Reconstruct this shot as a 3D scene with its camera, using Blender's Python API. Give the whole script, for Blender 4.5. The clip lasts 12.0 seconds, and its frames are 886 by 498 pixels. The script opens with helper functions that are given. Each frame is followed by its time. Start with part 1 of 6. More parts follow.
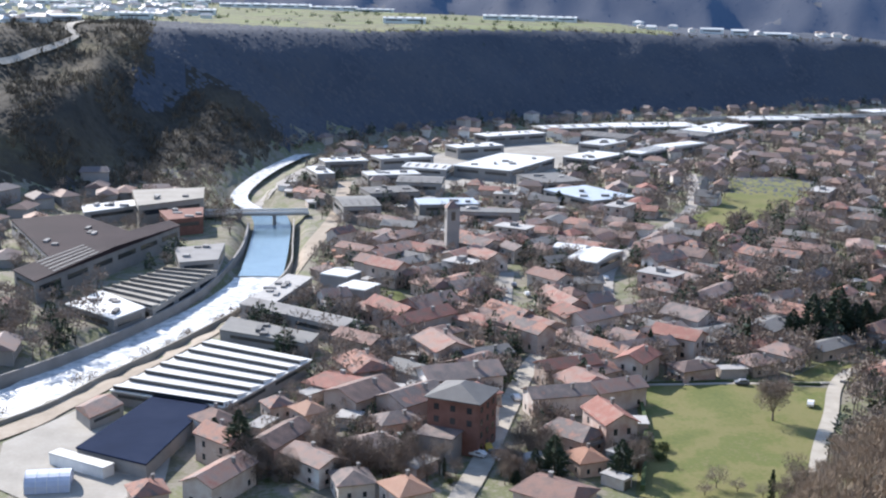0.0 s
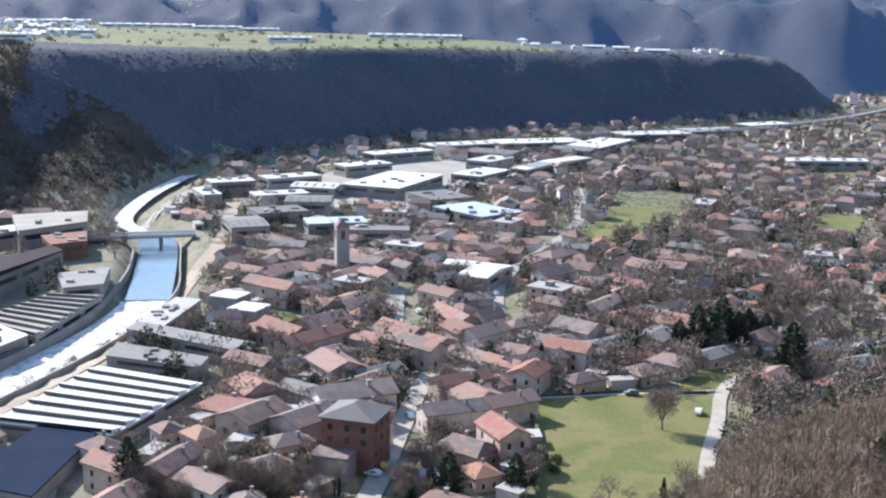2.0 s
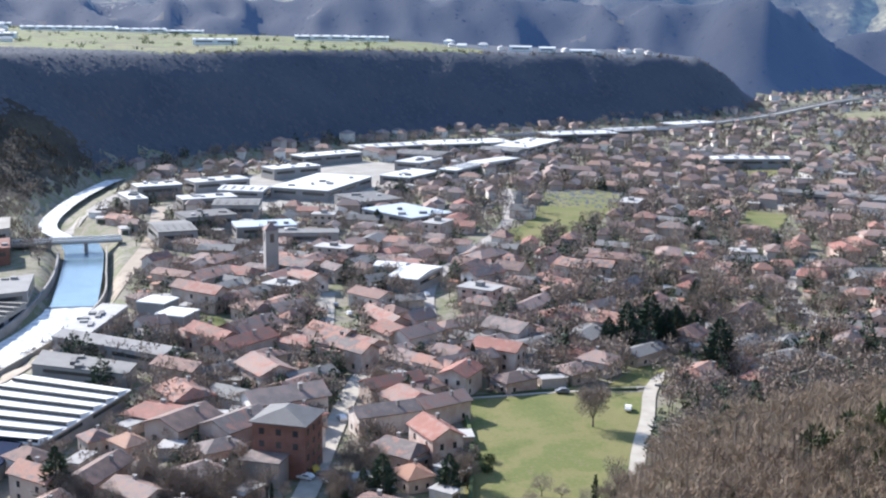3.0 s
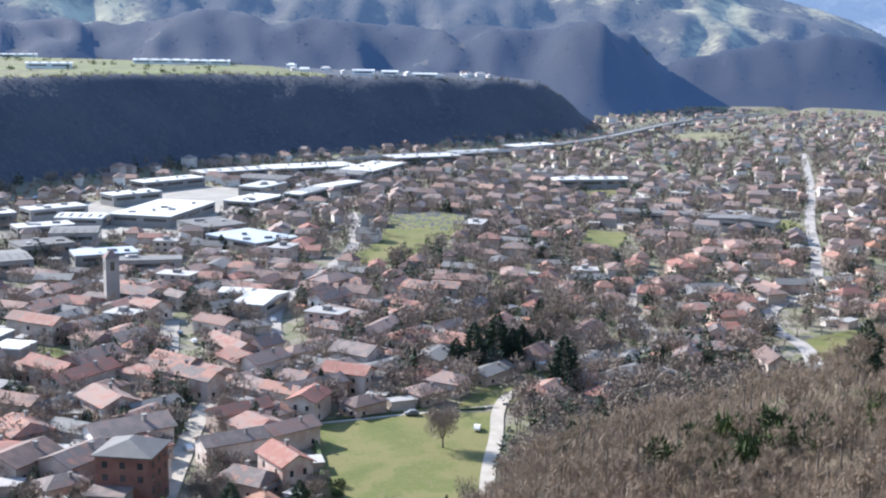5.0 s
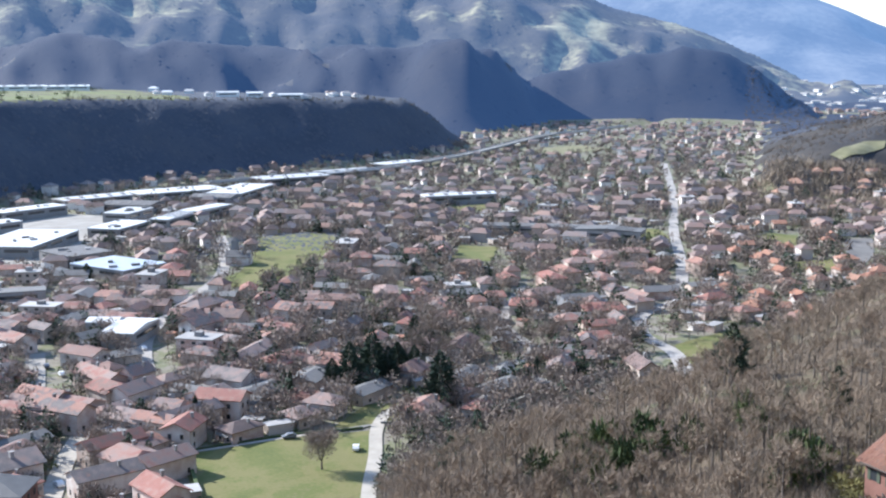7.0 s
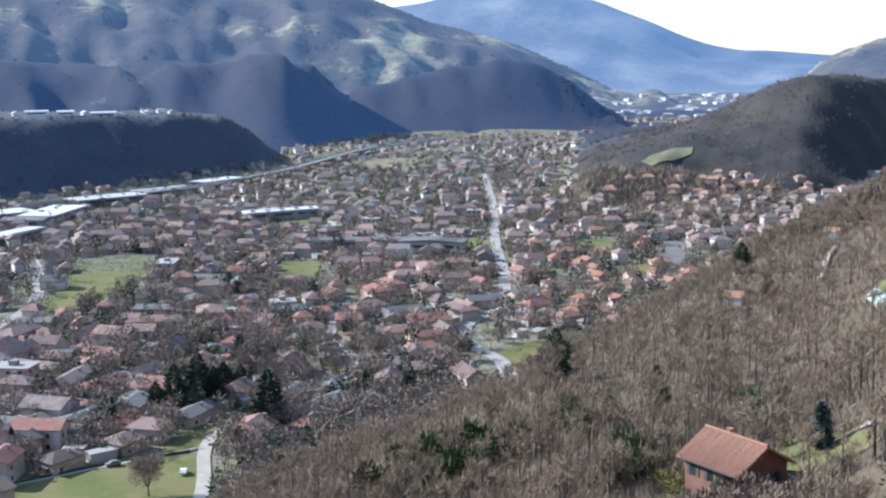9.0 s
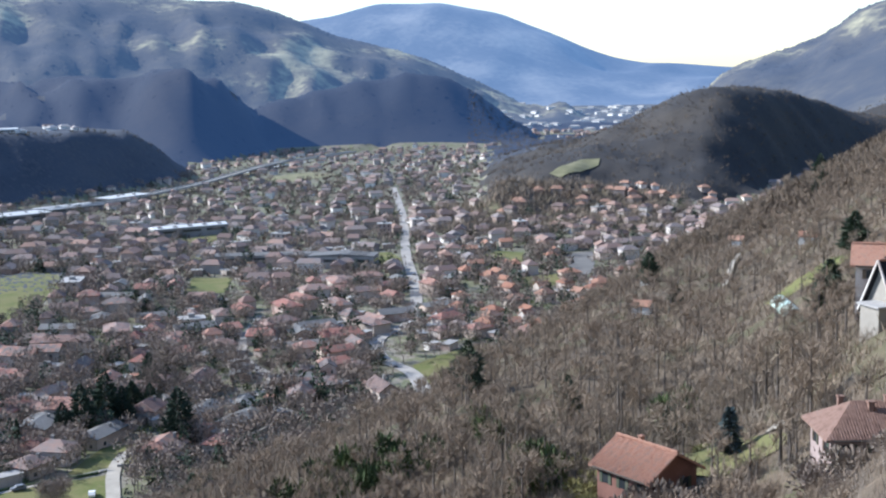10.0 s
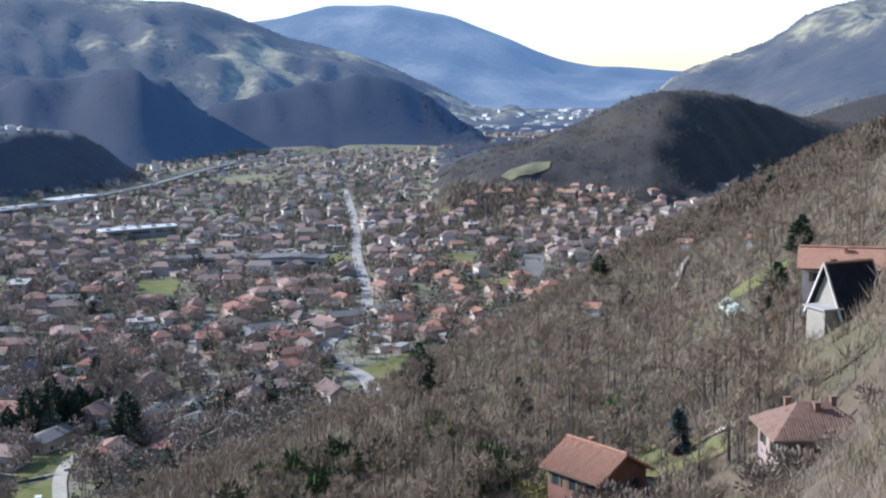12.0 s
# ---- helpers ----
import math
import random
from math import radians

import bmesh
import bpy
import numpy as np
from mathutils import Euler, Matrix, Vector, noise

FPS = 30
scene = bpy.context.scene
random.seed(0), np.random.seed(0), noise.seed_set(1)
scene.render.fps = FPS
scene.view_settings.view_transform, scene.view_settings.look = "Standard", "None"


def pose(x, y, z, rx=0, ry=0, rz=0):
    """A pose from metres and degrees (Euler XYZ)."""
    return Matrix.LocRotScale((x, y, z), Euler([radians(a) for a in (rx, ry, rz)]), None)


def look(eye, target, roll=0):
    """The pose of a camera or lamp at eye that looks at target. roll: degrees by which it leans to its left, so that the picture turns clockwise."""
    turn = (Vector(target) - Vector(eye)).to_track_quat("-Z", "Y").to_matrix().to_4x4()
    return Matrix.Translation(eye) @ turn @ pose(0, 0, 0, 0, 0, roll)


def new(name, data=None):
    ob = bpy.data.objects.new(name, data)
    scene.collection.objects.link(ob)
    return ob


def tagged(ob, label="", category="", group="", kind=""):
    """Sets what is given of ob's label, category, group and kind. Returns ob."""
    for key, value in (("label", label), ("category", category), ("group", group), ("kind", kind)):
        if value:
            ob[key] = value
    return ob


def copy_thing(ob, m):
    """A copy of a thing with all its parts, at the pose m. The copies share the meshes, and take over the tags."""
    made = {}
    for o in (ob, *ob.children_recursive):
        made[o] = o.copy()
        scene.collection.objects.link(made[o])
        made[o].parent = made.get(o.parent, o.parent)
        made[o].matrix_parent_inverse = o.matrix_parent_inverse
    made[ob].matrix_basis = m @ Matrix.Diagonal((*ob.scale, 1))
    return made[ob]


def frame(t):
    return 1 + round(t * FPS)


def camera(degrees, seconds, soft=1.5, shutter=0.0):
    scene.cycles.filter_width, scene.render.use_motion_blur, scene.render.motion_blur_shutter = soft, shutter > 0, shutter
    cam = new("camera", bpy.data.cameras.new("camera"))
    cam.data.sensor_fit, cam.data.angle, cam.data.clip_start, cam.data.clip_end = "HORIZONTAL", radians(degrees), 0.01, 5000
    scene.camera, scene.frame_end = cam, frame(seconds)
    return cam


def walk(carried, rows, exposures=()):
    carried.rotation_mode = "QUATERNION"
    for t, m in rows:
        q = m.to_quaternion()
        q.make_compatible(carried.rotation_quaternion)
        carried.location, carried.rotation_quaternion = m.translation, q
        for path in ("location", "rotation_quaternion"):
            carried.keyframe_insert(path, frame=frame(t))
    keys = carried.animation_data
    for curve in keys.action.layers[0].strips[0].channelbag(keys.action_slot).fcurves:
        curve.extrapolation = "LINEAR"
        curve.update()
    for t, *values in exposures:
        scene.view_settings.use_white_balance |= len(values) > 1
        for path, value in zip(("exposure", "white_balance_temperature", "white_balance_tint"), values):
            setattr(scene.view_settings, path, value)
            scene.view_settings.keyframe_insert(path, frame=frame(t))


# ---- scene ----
# ------------------------------------------------------------------ camera
H = 110.0  # eye above the valley floor
cam = camera(39.0, 12.0, soft=2.2)
ROWS = [
    (0.0, 0.00, -12.12, -1.01),
    (0.5, -1.35, -11.84, -0.99),
    (1.0, -2.58, -11.62, -1.22),
    (1.5, -3.95, -11.28, -1.07),
    (2.0, -5.17, -11.22, -0.80),
    (2.5, -6.76, -11.22, -0.74),
    (4.3, -12.84, -10.74, -0.58),
    (4.5, -13.52, -10.67, -0.70),
    (5.0, -15.58, -9.97, -0.83),
    (5.5, -16.72, -9.59, -0.46),
    (6.0, -18.14, -9.25, -0.11),
    (6.5, -19.74, -9.14, 0.13),
    (7.0, -21.71, -9.11, 0.29),
    (7.2, -22.46, -9.01, 0.30),
    (8.8, -29.23, -8.61, 0.96),
    (9.0, -29.95, -8.57, 0.95),
    (9.5, -32.11, -8.11, 1.34),
    (10.0, -34.12, -8.04, 1.23),
    (10.5, -35.80, -8.03, 0.83),
    (11.0, -36.14, -7.98, 0.63),
    (11.5, -36.04, -7.86, 0.71),
    (12.0, -36.32, -7.97, 0.84),
]
walk(cam, [(t, pose(0, 0, H, 90 + pitch, roll, yaw)) for t, yaw, pitch, roll in ROWS],
     exposures=[(0.0, 0.9, 6150, 12), (2.5, 1.06, 6050, 12), (5.0, 1.17, 5950, 11), (7.0, 1.1, 5800, 10), (9.5, 0.8, 5680, 9), (12.0, 0.6, 5640, 9)])

# ------------------------------------------------------------------ light
SUN_AZ, SUN_EL = -40.0, 32.0  # degrees, clockwise from +y; above the horizon
world = bpy.data.worlds.new("sky")
scene.world = world
world.use_nodes = True
wn = world.node_tree.nodes
sky = wn.new("ShaderNodeTexSky")
sky.sky_type, sky.sun_disc = "NISHITA", False
sky.sun_elevation, sky.sun_rotation = radians(SUN_EL), radians(SUN_AZ)
sky.air_density, sky.dust_density = 1.0, 0.3
wn["Background"].inputs["Strength"].default_value = 0.14
world.node_tree.links.new(sky.outputs[0], wn["Background"].inputs["Color"])
sun = new("sun", bpy.data.lights.new("sun", "SUN"))
sun.data.energy, sun.data.angle, sun.data.color = 4.7, radians(0.5), (1.0, 0.93, 0.84)
az, el = radians(SUN_AZ), radians(SUN_EL)
sun.matrix_world = look((900 * math.sin(az) * math.cos(el), 900 * math.cos(az) * math.cos(el), 900 * math.sin(el)), (0, 0, 0))


# ------------------------------------------------------------------ materials
def mat(name, colours, scale=0.2, rough=0.85, metal=0.0, bump=0.3, fine=4.0, by_object=0.0, spec=0.3, coat=0.0, waves=None, island=False):
    """A surface from a ramp of colours, broken up by noise at two scales and, by_object, from thing to thing."""
    m = bpy.data.materials.new(name)
    m.use_nodes = True
    n, l = m.node_tree.nodes, m.node_tree.links
    b = n["Principled BSDF"]
    b.inputs["Roughness"].default_value, b.inputs["Metallic"].default_value = rough, metal
    b.inputs["Specular IOR Level"].default_value = spec
    co = n.new("ShaderNodeTexCoord")
    big, small = n.new("ShaderNodeTexNoise"), n.new("ShaderNodeTexNoise")
    big.inputs["Scale"].default_value, small.inputs["Scale"].default_value = scale, scale * fine * 3
    big.inputs["Detail"].default_value, small.inputs["Detail"].default_value = 5, 3
    for node in (big, small):
        l.new(co.outputs["Object"], node.inputs["Vector"])
    mix = n.new("ShaderNodeMath")
    mix.operation = "MULTIPLY_ADD"
    l.new(small.outputs["Fac"], mix.inputs[0])
    mix.inputs[1].default_value = 0.45
    scaled = n.new("ShaderNodeMath")
    scaled.operation = "MULTIPLY_ADD"
    l.new(big.outputs["Fac"], scaled.inputs[0])
    scaled.inputs[1].default_value, scaled.inputs[2].default_value = 1.5, -0.48
    l.new(scaled.outputs[0], mix.inputs[2])
    fac = mix.outputs[0]
    if by_object or island:
        if island:
            src = n.new("ShaderNodeNewGeometry").outputs["Random Per Island"]
        else:
            src = n.new("ShaderNodeObjectInfo").outputs["Random"]
        blend = n.new("ShaderNodeMix")
        blend.inputs["Factor"].default_value = by_object or 0.7
        l.new(fac, blend.inputs["A"])
        l.new(src, blend.inputs["B"])
        fac = blend.outputs["Result"]
    ramp = n.new("ShaderNodeValToRGB")
    while len(ramp.color_ramp.elements) < len(colours):
        ramp.color_ramp.elements.new(0.5)
    for i, c in enumerate(colours):
        e = ramp.color_ramp.elements[i]
        e.position, e.color = 0.12 + 0.76 * i / max(1, len(colours) - 1), (*c, 1)
    l.new(fac, ramp.inputs["Fac"])
    l.new(ramp.outputs["Color"], b.inputs["Base Color"])
    height = small.outputs["Fac"]
    if waves:
        w = n.new("ShaderNodeTexWave")
        w.bands_direction = waves[1]
        w.inputs["Scale"].default_value, w.inputs["Distortion"].default_value = waves[0], 0.6
        l.new(co.outputs["Object"], w.inputs["Vector"])
        add = n.new("ShaderNodeMath")
        l.new(w.outputs["Fac"], add.inputs[0])
        l.new(height, add.inputs[1])
        height = add.outputs[0]
    if bump:
        bn = n.new("ShaderNodeBump")
        bn.inputs["Strength"].default_value, bn.inputs["Distance"].default_value = bump, 0.15
        l.new(height, bn.inputs["Height"])
        l.new(bn.outputs[0], b.inputs["Normal"])
    return m


M_TOWN = mat("town_ground", [(0.1, 0.092, 0.066), (0.14, 0.135, 0.08), (0.225, 0.2, 0.165), (0.13, 0.145, 0.065), (0.27, 0.24, 0.2), (0.17, 0.155, 0.11)], 0.06, 0.9)
M_WOOD = mat("forest_floor", [(0.07, 0.057, 0.044), (0.105, 0.082, 0.058), (0.135, 0.105, 0.073), (0.085, 0.083, 0.042), (0.12, 0.097, 0.057)], 0.05, 0.95)
M_HILL = mat("hill_woods_and_meadows", [(0.03, 0.03, 0.031), (0.042, 0.04, 0.038), (0.055, 0.05, 0.043), (0.085, 0.075, 0.055), (0.27, 0.245, 0.145), (0.38, 0.345, 0.21)], 0.0042, 0.95, bump=0, fine=3.2)
M_FAR = mat("far_mountain", [(0.02, 0.022, 0.026), (0.06, 0.06, 0.06), (0.16, 0.15, 0.13)], 0.004, 0.95, bump=0)
M_GRASS = mat("meadow_grass", [(0.085, 0.105, 0.028), (0.125, 0.135, 0.038), (0.175, 0.16, 0.062), (0.11, 0.13, 0.032), (0.19, 0.16, 0.08)], 0.045, 0.9, fine=8)
M_PALEGRASS = mat("pale_dry_grass", [(0.14, 0.14, 0.075), (0.2, 0.19, 0.105), (0.25, 0.23, 0.14)], 0.08, 0.95)
M_PLATEAU = mat("plateau_grass", [(0.07, 0.068, 0.048), (0.125, 0.135, 0.055), (0.17, 0.19, 0.07), (0.1, 0.095, 0.062), (0.2, 0.195, 0.085), (0.08, 0.08, 0.048)], 0.02, 0.9)
M_ROAD = mat("pale_asphalt", [(0.28, 0.262, 0.238), (0.36, 0.336, 0.306), (0.43, 0.4, 0.36)], 0.15, 0.95, spec=0.15)
M_ASPHALT = mat("worn_asphalt", [(0.13, 0.124, 0.116), (0.175, 0.167, 0.156), (0.21, 0.2, 0.187)], 0.12, 0.95, spec=0.15)
M_PATH = mat("gravel_path", [(0.33, 0.3, 0.25), (0.45, 0.41, 0.35)], 0.3, 0.9)
M_SAND = mat("pale_concrete", [(0.27, 0.25, 0.215), (0.33, 0.305, 0.265), (0.4, 0.375, 0.335)], 0.1, 0.8, spec=0.2)
M_ROOF = mat("weathered_roof_tiles", [(0.125, 0.092, 0.084), (0.205, 0.14, 0.12), (0.28, 0.165, 0.13), (0.205, 0.17, 0.157), (0.4, 0.2, 0.142), (0.155, 0.138, 0.132), (0.265, 0.208, 0.186), (0.33, 0.212, 0.172), (0.32, 0.132, 0.1), (0.22, 0.143, 0.115)], 0.3, 0.75, by_object=0.7, waves=(1.6, "Y"), bump=0.5)
M_ROOF_NEW = mat("orange_roof_tiles", [(0.3, 0.14, 0.09), (0.37, 0.19, 0.125), (0.4, 0.25, 0.18)], 0.4, 0.75, by_object=0.6, waves=(1.6, "Y"), bump=0.5)
M_ROOF_GREY = mat("grey_roof_slabs", [(0.12, 0.115, 0.11), (0.17, 0.165, 0.16), (0.22, 0.215, 0.2)], 0.3, 0.75, by_object=0.5, waves=(0.9, "X"))
M_ROOF_DARK = mat("dark_sheet_roof", [(0.009, 0.017, 0.042), (0.013, 0.023, 0.054), (0.02, 0.03, 0.062)], 0.12, 0.9, waves=(0.8, "Y"), by_object=0.2, spec=0.06)
M_METAL = mat("pale_sheet_roof", [(0.5, 0.49, 0.47), (0.65, 0.64, 0.61), (0.76, 0.75, 0.72)], 0.1, 0.42, by_object=0.5, waves=(0.9, "X"), spec=0.5)
M_WALL = mat("house_plaster", [(0.36, 0.305, 0.265), (0.52, 0.455, 0.395), (0.45, 0.345, 0.285), (0.63, 0.575, 0.52), (0.4, 0.27, 0.22), (0.75, 0.715, 0.67)], 0.3, 0.9, by_object=0.75)
M_BRICK = mat("red_brown_brick", [(0.17, 0.085, 0.065), (0.22, 0.11, 0.085), (0.26, 0.14, 0.11)], 0.4, 0.85, waves=(3.0, "Z"))
M_CONC = mat("grey_render", [(0.18, 0.17, 0.165), (0.27, 0.26, 0.25), (0.36, 0.345, 0.33)], 0.15, 0.85, by_object=0.5)
M_BLUE = mat("pale_blue_sheet_roof", [(0.38, 0.43, 0.49), (0.5, 0.54, 0.59)], 0.2, 0.45, waves=(0.9, "X"), spec=0.4)
M_WHITE = mat("white_paint", [(0.66, 0.66, 0.64), (0.8, 0.8, 0.78)], 0.5, 0.6)
M_GLASS = mat("dark_window_glass", [(0.02, 0.025, 0.03), (0.05, 0.055, 0.06)], 0.8, 0.12, spec=0.6, bump=0, by_object=0.5)
M_SHUT = mat("painted_shutter", [(0.1, 0.06, 0.04), (0.07, 0.1, 0.07), (0.2, 0.13, 0.09)], 0.8, 0.6, by_object=0.8)
M_BARK = mat("grey_bark", [(0.07, 0.058, 0.05), (0.105, 0.088, 0.075), (0.145, 0.125, 0.108)], 0.9, 0.95, by_object=0.4)
M_TWIG = mat("bare_twigs", [(0.15, 0.12, 0.1), (0.2, 0.16, 0.132), (0.255, 0.207, 0.172), (0.185, 0.16, 0.12)], 0.15, 0.95, by_object=0.6, bump=0)
M_PALETWIG = mat("pale_twigs", [(0.195, 0.163, 0.135), (0.25, 0.208, 0.17), (0.3, 0.255, 0.21), (0.23, 0.205, 0.16)], 0.15, 0.95, by_object=0.6, bump=0)
M_BRUSH = mat("hillside_twigs", [(0.175, 0.137, 0.107), (0.235, 0.18, 0.134), (0.3, 0.235, 0.172), (0.2, 0.168, 0.128), (0.25, 0.203, 0.12)], 0.03, 0.95, by_object=0.35, bump=0)
M_NEEDLE = mat("conifer_needles", [(0.025, 0.042, 0.03), (0.04, 0.062, 0.04), (0.065, 0.088, 0.05)], 0.5, 0.85, by_object=0.4, bump=0)
M_HEDGE = mat("evergreen_leaves", [(0.04, 0.06, 0.025), (0.07, 0.10, 0.035), (0.10, 0.12, 0.045)], 0.6, 0.85, by_object=0.4, bump=0)
# base darkened and blued for the ridges' shade and haze; emission adds more
M_FOREST_FAR = mat("hazed_distant_canopy", [(0.011, 0.013, 0.017), (0.016, 0.017, 0.02), (0.026, 0.024, 0.023)], 0.008, 0.95, bump=0)
# the blue of air haze over the shaded scarp is mixed into both base colours
M_FOREST = mat("haze_blue_wood_canopy", [(0.048, 0.058, 0.08), (0.063, 0.073, 0.095), (0.085, 0.09, 0.105), (0.055, 0.066, 0.087)], 0.012, 0.95, bump=0, by_object=0.35, island=True)
M_SCARP = mat("haze_blue_wood_floor", [(0.048, 0.058, 0.08), (0.063, 0.073, 0.095), (0.08, 0.085, 0.1)], 0.02, 0.95, bump=0)
M_TILE = mat("brick_red_tiles", [(0.25, 0.14, 0.1), (0.38, 0.2, 0.14), (0.46, 0.25, 0.175), (0.33, 0.21, 0.165), (0.52, 0.32, 0.23)], 1.6, 0.85, by_object=0.15, waves=(6.5, "Y"), bump=0.5, fine=3)
M_TILE_BROWN = mat("brown_tiles", [(0.17, 0.105, 0.082), (0.235, 0.145, 0.112), (0.29, 0.185, 0.145), (0.21, 0.15, 0.125)], 1.6, 0.9, waves=(6.5, "Y"), bump=0.5, fine=3)
M_SLATE = mat("dark_slate", [(0.012, 0.015, 0.021), (0.02, 0.023, 0.03), (0.032, 0.034, 0.04)], 0.4, 0.85, waves=(1.6, "Y"), bump=0.4, spec=0.15)
M_PINK = mat("pink_render", [(0.3, 0.235, 0.215), (0.38, 0.3, 0.275)], 0.3, 0.9)
M_GORSE = mat("yellow_green_leaves", [(0.1, 0.1, 0.035), (0.17, 0.155, 0.055), (0.22, 0.19, 0.08)], 0.6, 0.85, by_object=0.4, bump=0)
M_BLUE_NEEDLE = mat("blue_spruce_needles", [(0.06, 0.085, 0.085), (0.1, 0.13, 0.13)], 0.5, 0.85, bump=0)
M_ROADSAND = mat("sandy_road", [(0.28, 0.235, 0.18), (0.36, 0.3, 0.235), (0.42, 0.36, 0.29)], 0.1, 0.9, spec=0.2)
M_OLIVE = mat("dry_hillside_grass", [(0.075, 0.062, 0.04), (0.1, 0.09, 0.05), (0.13, 0.11, 0.065), (0.085, 0.085, 0.04)], 0.12, 0.95, fine=8)
M_FLAT = mat("gravelled_flat_roof", [(0.27, 0.26, 0.245), (0.37, 0.355, 0.34), (0.47, 0.455, 0.43)], 0.4, 0.85, by_object=0.5)
# brown darkened so that the sun-facing brow looks shaded
M_SPUR = mat("darkened_spur_wood", [(0.026, 0.026, 0.024), (0.04, 0.037, 0.031), (0.058, 0.051, 0.04), (0.08, 0.068, 0.047), (0.125, 0.11, 0.065)], 0.02, 0.95, bump=0)
M_SLOPE = mat("slope_twigs", [(0.092, 0.073, 0.058), (0.126, 0.097, 0.072), (0.166, 0.127, 0.09), (0.115, 0.097, 0.07)], 0.03, 0.95, bump=0)
M_SPURTWIG = mat("spur_twigs", [(0.07, 0.06, 0.047), (0.11, 0.09, 0.066), (0.165, 0.14, 0.09)], 0.05, 0.95, bump=0)
M_MAROON = mat("maroon_sheet_roof", [(0.02, 0.014, 0.018), (0.03, 0.02, 0.024), (0.042, 0.028, 0.032)], 0.08, 0.8, waves=(0.8, "Y"), spec=0.12)
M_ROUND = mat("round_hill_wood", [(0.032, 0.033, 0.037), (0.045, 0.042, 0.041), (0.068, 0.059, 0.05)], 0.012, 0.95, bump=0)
M_LAWN = mat("shaggy_lawn", [(0.1, 0.1, 0.04), (0.13, 0.13, 0.048), (0.17, 0.15, 0.07)], 0.15, 0.95, fine=8)
M_WATER = mat("green_blue_water", [(0.13, 0.2, 0.26), (0.16, 0.24, 0.3)], 0.15, 0.14, spec=0.7, bump=0.25, fine=6)
# white is foam, and also stands in for the sun's glitter on the water
M_FOAM_GLITTER = mat("foam_and_painted_glitter", [(0.2, 0.23, 0.24), (0.38, 0.4, 0.4), (0.6, 0.6, 0.59), (0.74, 0.74, 0.73), (0.82, 0.82, 0.81)], 0.3, 0.5, spec=0.4, bump=0.9, fine=2)

# ------------------------------------------------------------------ terrain
RIVER = [(-235.1, 193), (-179.4, 240), (-118, 317), (-107.6, 338.8), (-97.3, 361.1), (-86.4, 389.5), (-74.4, 426.3), (-68.5, 460), (-69, 478), (-72.4, 521.3), (-77.4, 571.1), (-83, 598), (-104, 642), (-105.5, 705), (-97.5, 775), (-83, 828), (-49.3, 850), (-7.7, 890), (58.6, 951), (220, 1030), (425.3, 1169), (705.7, 1421), (1066, 1641), (1715, 2035), (2559, 2857)]


def polyline_distance(pts, x, y):
    """Distance from points (arrays) to a line through pts."""
    best = np.full(np.shape(x), 1e9)
    for (ax, ay), (bx, by) in zip(pts, pts[1:]):
        dx, dy = bx - ax, by - ay
        k = np.clip(((x - ax) * dx + (y - ay) * dy) / max(dx * dx + dy * dy, 1e-6), 0, 1)
        best = np.minimum(best, np.hypot(x - ax - k * dx, y - ay - k * dy))
    return best


def table(a, *pairs):
    """A smooth value over the azimuth a from pairs of (azimuth, value)."""
    xs, ys = [p[0] for p in pairs], [p[1] for p in pairs]
    return sum(np.interp(a + o, xs, ys) for o in (-1.2, -0.6, 0, 0.6, 1.2)) / 5


def line(a, *pairs):
    """As table(), but with sharper bends."""
    xs, ys = [p[0] for p in pairs], [p[1] for p in pairs]
    return (np.interp(a - 0.3, xs, ys) + np.interp(a, xs, ys) + np.interp(a + 0.3, xs, ys)) / 3


def smooth(e0, e1, x):
    k = np.clip((x - e0) / (e1 - e0), 0, 1)
    return k * k * (3 - 2 * k)


def fbm(x, y, size, seed, octaves=4):
    out = np.zeros(np.shape(x))
    for i in range(octaves):
        k = 2 * math.pi / size * 2 ** i
        for j in range(4):
            ang = seed * 1.7 + j * 2.399 + i * 0.77
            out = out + np.sin(k * (x * math.cos(ang) + y * math.sin(ang)) * (0.7 + 0.2 * j) + seed * 3.1 + j * 5 + i) / 4 / 1.7 ** i
    return out


def ridge(a, d, base, crest, angle, far, low=0.0):
    """A hill: it rises from base to crest, which shows at that angle of elevation, and sinks again till far."""
    top = H + crest * np.tan(np.radians(angle))
    up = smooth(base, crest, d) * 0.55 + 0.45 * np.clip((d - base) / (crest - base), 0, 1)
    down = 1 - smooth(crest, far, d)
    return np.where(d < crest, up, down) * np.maximum(top, 0) + low


def skyline_near(a):
    """The angle of elevation at which the near hillside ends for the eye."""
    return line(a, (-175, -26), (-56, -40), (-16, -39), (5, -37), (12, -29.5), (17.1, -22), (18.9, -20), (20.4, -18.9), (22.3, -18.1), (24.9, -17.2), (28.3, -16.3), (30.3, -15.5), (33, -14.5), (34.4, -13.5), (36.6, -12.7), (39.2, -11.5), (41, -10.4), (42.9, -9.3), (44.4, -8.3), (46.2, -7.1), (47.7, -6.23), (49.4, -4.96), (51.3, -3.9), (53, -2.91), (54.6, -2.3), (55.5, -1.94), (62.5, 2.5), (77, 11), (167, 16))


def plateau_end(a):
    """The distance at which the flat top of the plateau ends."""
    return table(a, (-40, 1900), (-10, 1790), (0, 1500), (5, 1440), (10, 1410), (15, 1400), (20, 1430), (25, 1500))


